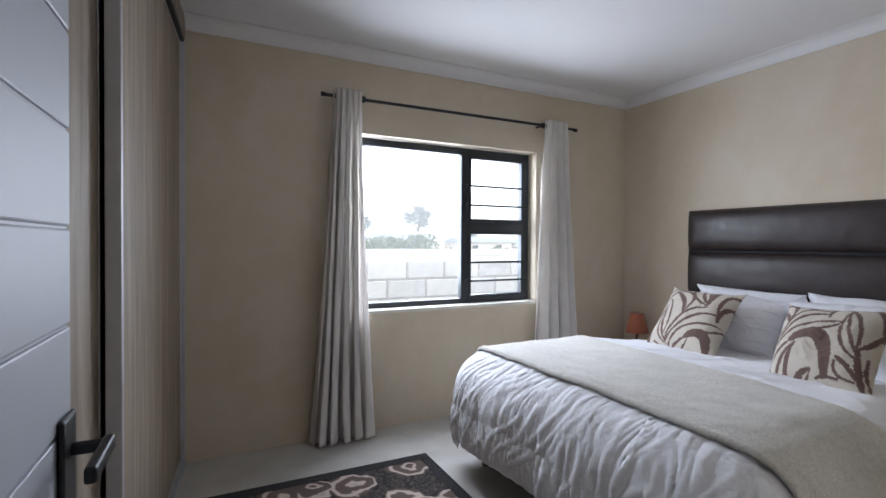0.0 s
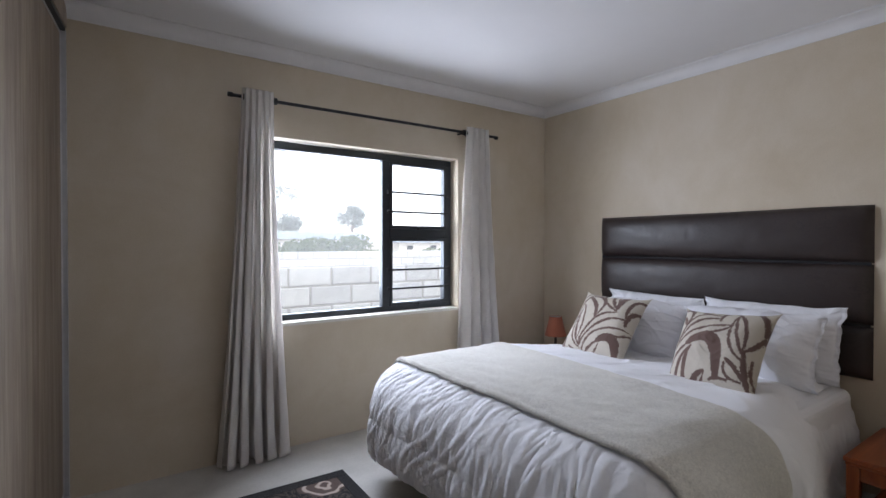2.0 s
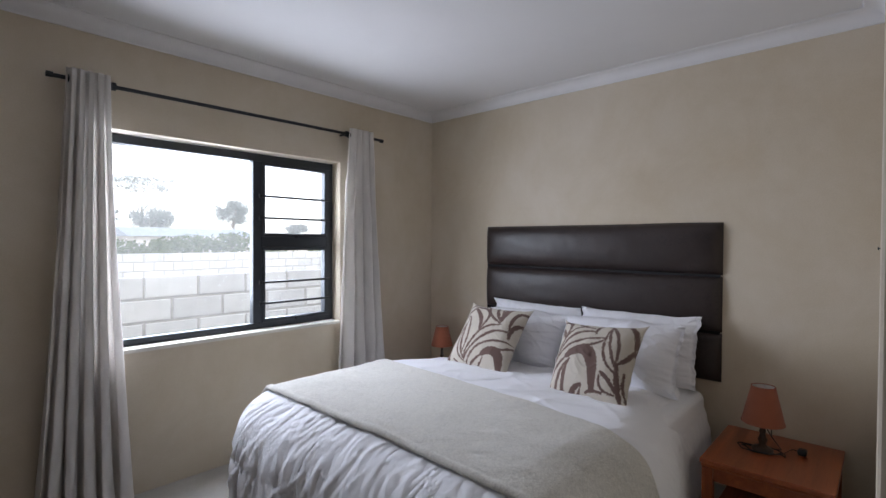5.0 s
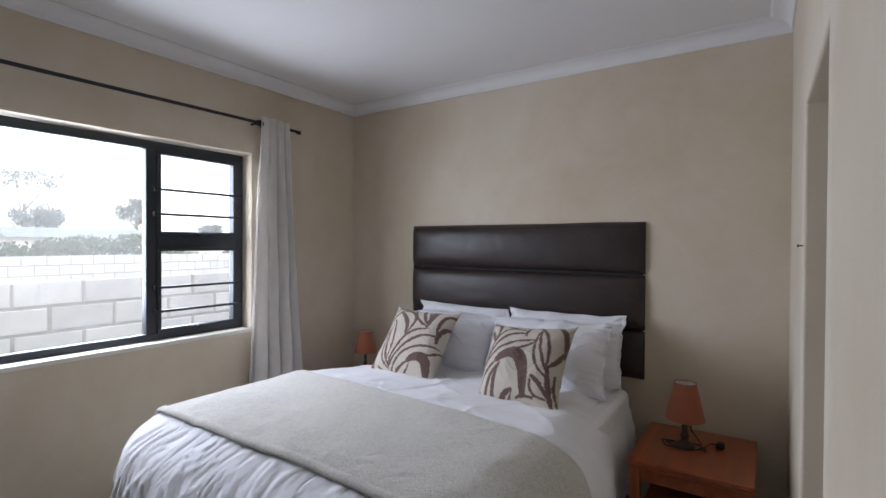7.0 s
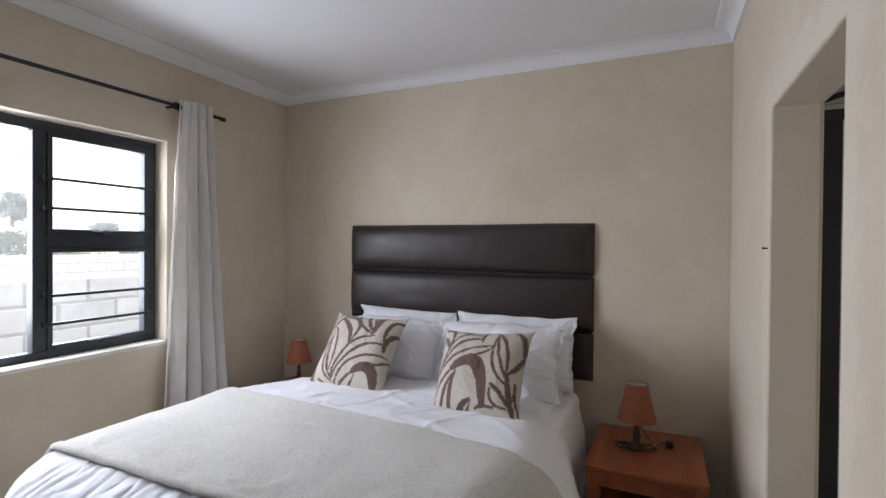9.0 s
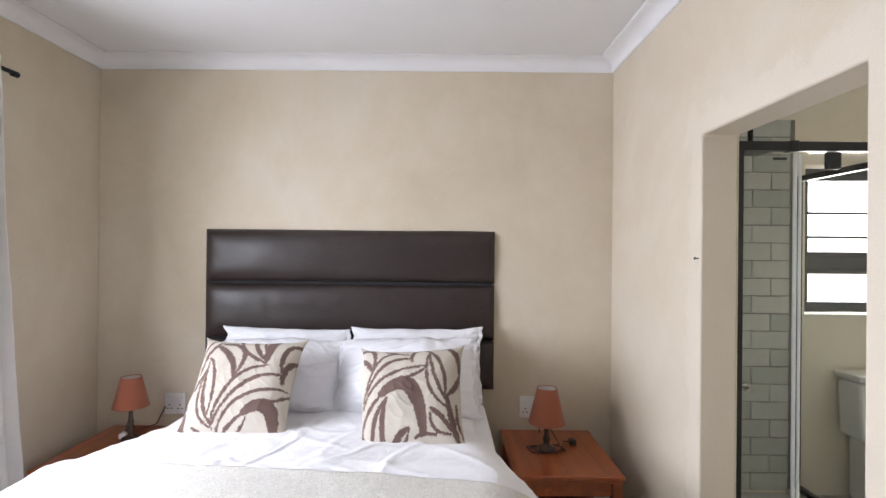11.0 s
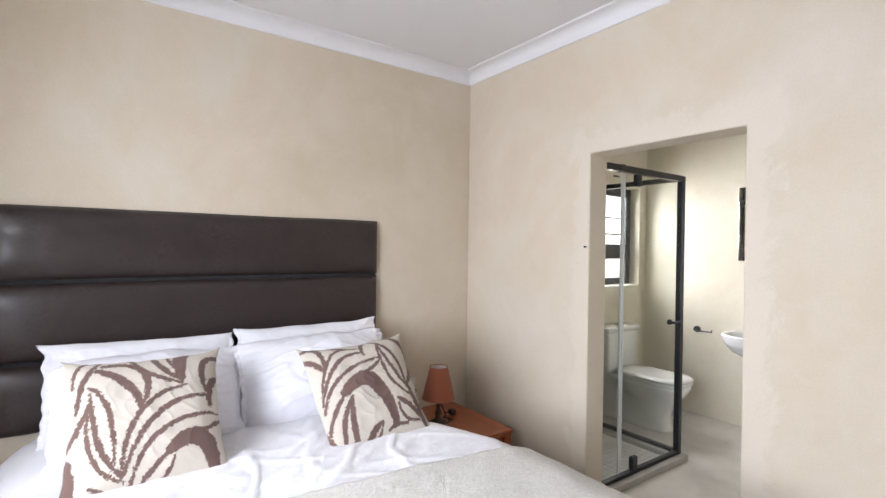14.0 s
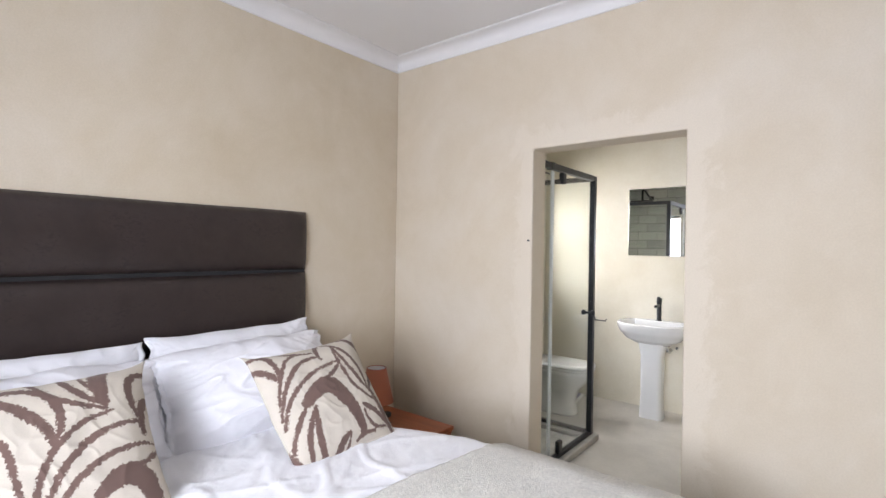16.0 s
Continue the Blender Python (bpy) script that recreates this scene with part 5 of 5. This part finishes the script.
def tree(at, height, spread, label, seed, crown_from, flat):
    rng = random.Random(seed)
    t = thing("tree", label, "tree", at)
    bm = bmesh.new()
    add_rod(bm, (0, 0, 0), (0.1, 0, height * 0.6), 0.20, 0.11, 10)
    limbs = []
    for k in range(7):
        an = k * 0.9 + rng.random()
        z0 = height * rng.uniform(0.35, 0.58)
        end = (spread * 0.7 * math.cos(an) * rng.uniform(0.5, 1), spread * 0.7 * math.sin(an) * rng.uniform(0.5, 1), height * rng.uniform(crown_from, 0.93))
        add_rod(bm, (0.1 * z0 / height, 0, z0), end, 0.07, 0.02, 7)
        limbs.append(end)
    part("trunk", bm, M_bark, t)
    crown = bmesh.new()
    low, tall = height * crown_from, height * (1 - crown_from) / 2
    for k in range(52):
        d = Vector((rng.gauss(0, 1), rng.gauss(0, 1), rng.gauss(0, 1))).normalized() * rng.random() ** 0.3
        c = (0.1 + d.x * spread * 0.78, d.y * spread * 0.78, low + tall + d.z * tall * 0.85)
        leaf_cloud(crown, c, (spread * 0.26, spread * 0.26, max(0.22, tall * 0.28)), int(75 * flat), 0.11, rng)
    for e in limbs:
        leaf_cloud(crown, e, (spread * 0.22, spread * 0.22, max(0.16, tall * 0.2)), 50, 0.09, rng)
    part("crown", crown, M_leaf, t, "sparse grey-green crown")
    return t


tree((27.1, 59.5, GROUND), 6.9, 2.5, "slender gum tree with a rounded crown", 3, 0.5, 1.0)
tree((17.2, 60.0, GROUND), 8.8, 5.0, "spreading flat-topped tree beyond the houses", 5, 0.76, 0.45)
tree((17.0, 56.0, GROUND), 5.7, 2.6, "low rounded tree beyond the hedge", 8, 0.42, 0.9)
tree((12.4, 58.0, GROUND), 5.4, 2.8, "low rounded tree behind a house", 9, 0.60, 0.9)
tree((42.0, 70.0, GROUND), 4.6, 2.2, "small distant tree beside the houses", 12, 0.60, 0.9)

hedge = thing("hedge", "dense low green bushes beyond the walls", "hedge", (0, 0, 0), 0, "", "stuff")
bm = bmesh.new()
rng = random.Random(4)
for k in range(46):
    x = -6 + k * 0.95 + rng.uniform(-0.4, 0.4)
    h = 1.45 + 0.25 * math.sin(k * 0.7) + rng.uniform(-0.12, 0.12) - (0.75 if x > 14.5 else 0)
    leaf_cloud(bm, (x, 29 + rng.uniform(-1.5, 1.5), GROUND + h), (1.2, 1.4, 0.62), 420, 0.12, rng)
part("foliage", bm, M_green, hedge)


def house(at, w, d, h, roof_h, label, rz=0):
    t = thing("house", label, "house", at, rz)
    part("wall", box(-w / 2, w / 2, -d / 2, d / 2, 0, h), M_house, t)
    bm = bmesh.new()
    o = 0.45
    vs = [bm.verts.new(p) for p in ((-w / 2 - o, -d / 2 - o, h + 0.01), (w / 2 + o, -d / 2 - o, h + 0.01), (w / 2 + o, d / 2 + o, h + 0.01), (-w / 2 - o, d / 2 + o, h + 0.01), (-w / 2 - o, 0, h + roof_h), (w / 2 + o, 0, h + roof_h))]
    for f in ((0, 1, 5, 4), (2, 3, 4, 5), (0, 4, 3), (1, 2, 5), (0, 3, 2, 1)):
        bm.faces.new([vs[i] for i in f])
    bmesh.ops.recalc_face_normals(bm, faces=bm.faces)
    part("roof", bm, M_tin, t, "grey sheet-metal roof")
    for x in (-w * 0.28, w * 0.22):
        wd = part("window", box(x - 0.6, x + 0.6, -d / 2 - 0.04, -d / 2 + 0.02, h * 0.42, h * 0.82), M_house, t, "framed window")
        part("pane", box(x - 0.52, x + 0.52, -d / 2 - 0.05, -d / 2 - 0.041, h * 0.46, h * 0.78), M_dark, wd, "dark pane")
    return t


house((16.0, 44.0, GROUND), 9.0, 6.0, 2.05, 0.75, "single-storey house with a low grey roof")
house((21.6, 50.0, GROUND), 3.4, 5.0, 1.9, 0.7, "small pale house beyond the hedge")
house((38.0, 62.0, GROUND), 8.0, 6.0, 1.8, 0.8, "distant low house with a grey roof")
house((49.0, 66.0, GROUND), 7.0, 6.0, 1.7, 0.8, "distant low house among bushes")

# ---- shower tiles: handmade, wavy-edged, in half bond ----
def tile_material():
    mat, nt, b = nodes_of("handmade_glazed_tile")
    info = nt.nodes.new("ShaderNodeObjectInfo")
    c = ramp(nt, info.outputs["Random"], ((0.0, (0.40, 0.43, 0.40)), (0.5, (0.47, 0.50, 0.465)), (1.0, (0.54, 0.56, 0.52))))
    c = mix(nt, c, ramp(nt, noise_node(nt, 16, 4, 0.6), ((0.3, (0.88,) * 3), (0.7, (1, 1, 1)))), 1.0, "MULTIPLY")
    nt.links.new(c, b.inputs["Base Color"])
    b.inputs["Roughness"].default_value = 0.22
    bump(nt, b, noise_node(nt, 14, 3, 0.6), 0.3, 0.01)
    return mat


M_tile = tile_material()
M_grout = simple("grey_grout", (0.20, 0.20, 0.19), 0.9, 0, 0.12, 20, 200, 0.2)
TW, TH = 0.2385, 0.1110


def tile_mesh(seed, w):
    rng = random.Random(seed)
    bm = bmesh.new()
    n = 6
    rim, top = [], []
    path = [(i / n, 0) for i in range(n)] + [(1, i / 2) for i in range(2)] + [(1 - i / n, 1) for i in range(n)] + [(0, 1 - i / 2) for i in range(2)]
    for u, v in path:
        dx, dz = rng.uniform(-0.0022, 0.0022), rng.uniform(-0.0022, 0.0022)
        x, z = 0.003 + u * (w - 0.006) + dx, 0.003 + v * (TH - 0.006) + dz
        rim.append((x, z))
    back = [bm.verts.new((x, 0.0, z)) for x, z in rim]
    mid = [bm.verts.new((x, -0.006, z)) for x, z in rim]
    cx, cz = w / 2, TH / 2
    face = [bm.verts.new((x + (cx - x) * 0.03, -0.008, z + (cz - z) * 0.06)) for x, z in rim]
    k = len(rim)
    for i in range(k):
        j = (i + 1) % k
        bm.faces.new((back[i], back[j], mid[j], mid[i]))
        bm.faces.new((mid[i], mid[j], face[j], face[i]))
    bm.faces.new(face)
    me = bpy.data.meshes.new("tile")
    bmesh.ops.recalc_face_normals(bm, faces=bm.faces)
    bm.to_mesh(me)
    bm.free()
    me.materials.append(M_tile)
    return me


FULL = [tile_mesh(s, TW) for s in range(5)]
HALF = [tile_mesh(s + 20, TW / 2) for s in range(3)]


def tile_wall(parent, origin, rz, length, rows, phase):
    """Tiles from origin along the wall turned by rz; the wall's room side is local -y."""
    base = Matrix.Translation(origin) @ pose(0, 0, 0, 0, 0, rz)
    g = box(0, length, -0.0035, -0.0005, 0, rows * TH)
    grout = part("grout", g, M_grout, parent, "grey grout behind the tiles")
    grout.matrix_local = base
    for r in range(rows):
        x = -TW / 2 if (r + phase) % 2 else 0.0
        while x < length - 0.03:
            half = x < 0 or x + TW > length + 0.02
            w = TW / 2 if half else TW
            if half and x >= 0 and x + TW / 2 > length + 0.02:
                break
            ob = new("tile", random.choice(HALF if half else FULL))
            ob.parent = parent
            ob.matrix_local = base @ pose(max(x, 0.0), -0.0036 + random.uniform(-0.0008, 0.0008), r * TH)
            x = max(x, 0.0) + w


tile_wall(bath_east, (EAST, -0.162, 0.03), -90, 0.985, 21, 0)
tile_wall(lining, (3.09, -0.160, 0.03), 0, 0.90, 21, 1)
shower_floor = structure("shower_floor", box(3.112, EAST - 0.002, -1.108, -0.162, 0.0015, 0.012), M_grout, "pale mosaic shower floor with grey grout", "shower floor")
bm = bmesh.new()
for i in range(17):
    for j in range(18):
        x, y = 3.118 + i * 0.0515, -1.10 + j * 0.0515
        add_box(bm, x, x + 0.047, y, y + 0.047, 0.0122, 0.0165)
tagged(part("mosaic", bm, simple("pale_mosaic", (0.58, 0.58, 0.55), 0.3, 0, 0.08, 8, 100, 0.05), shower_floor), kind="stuff")
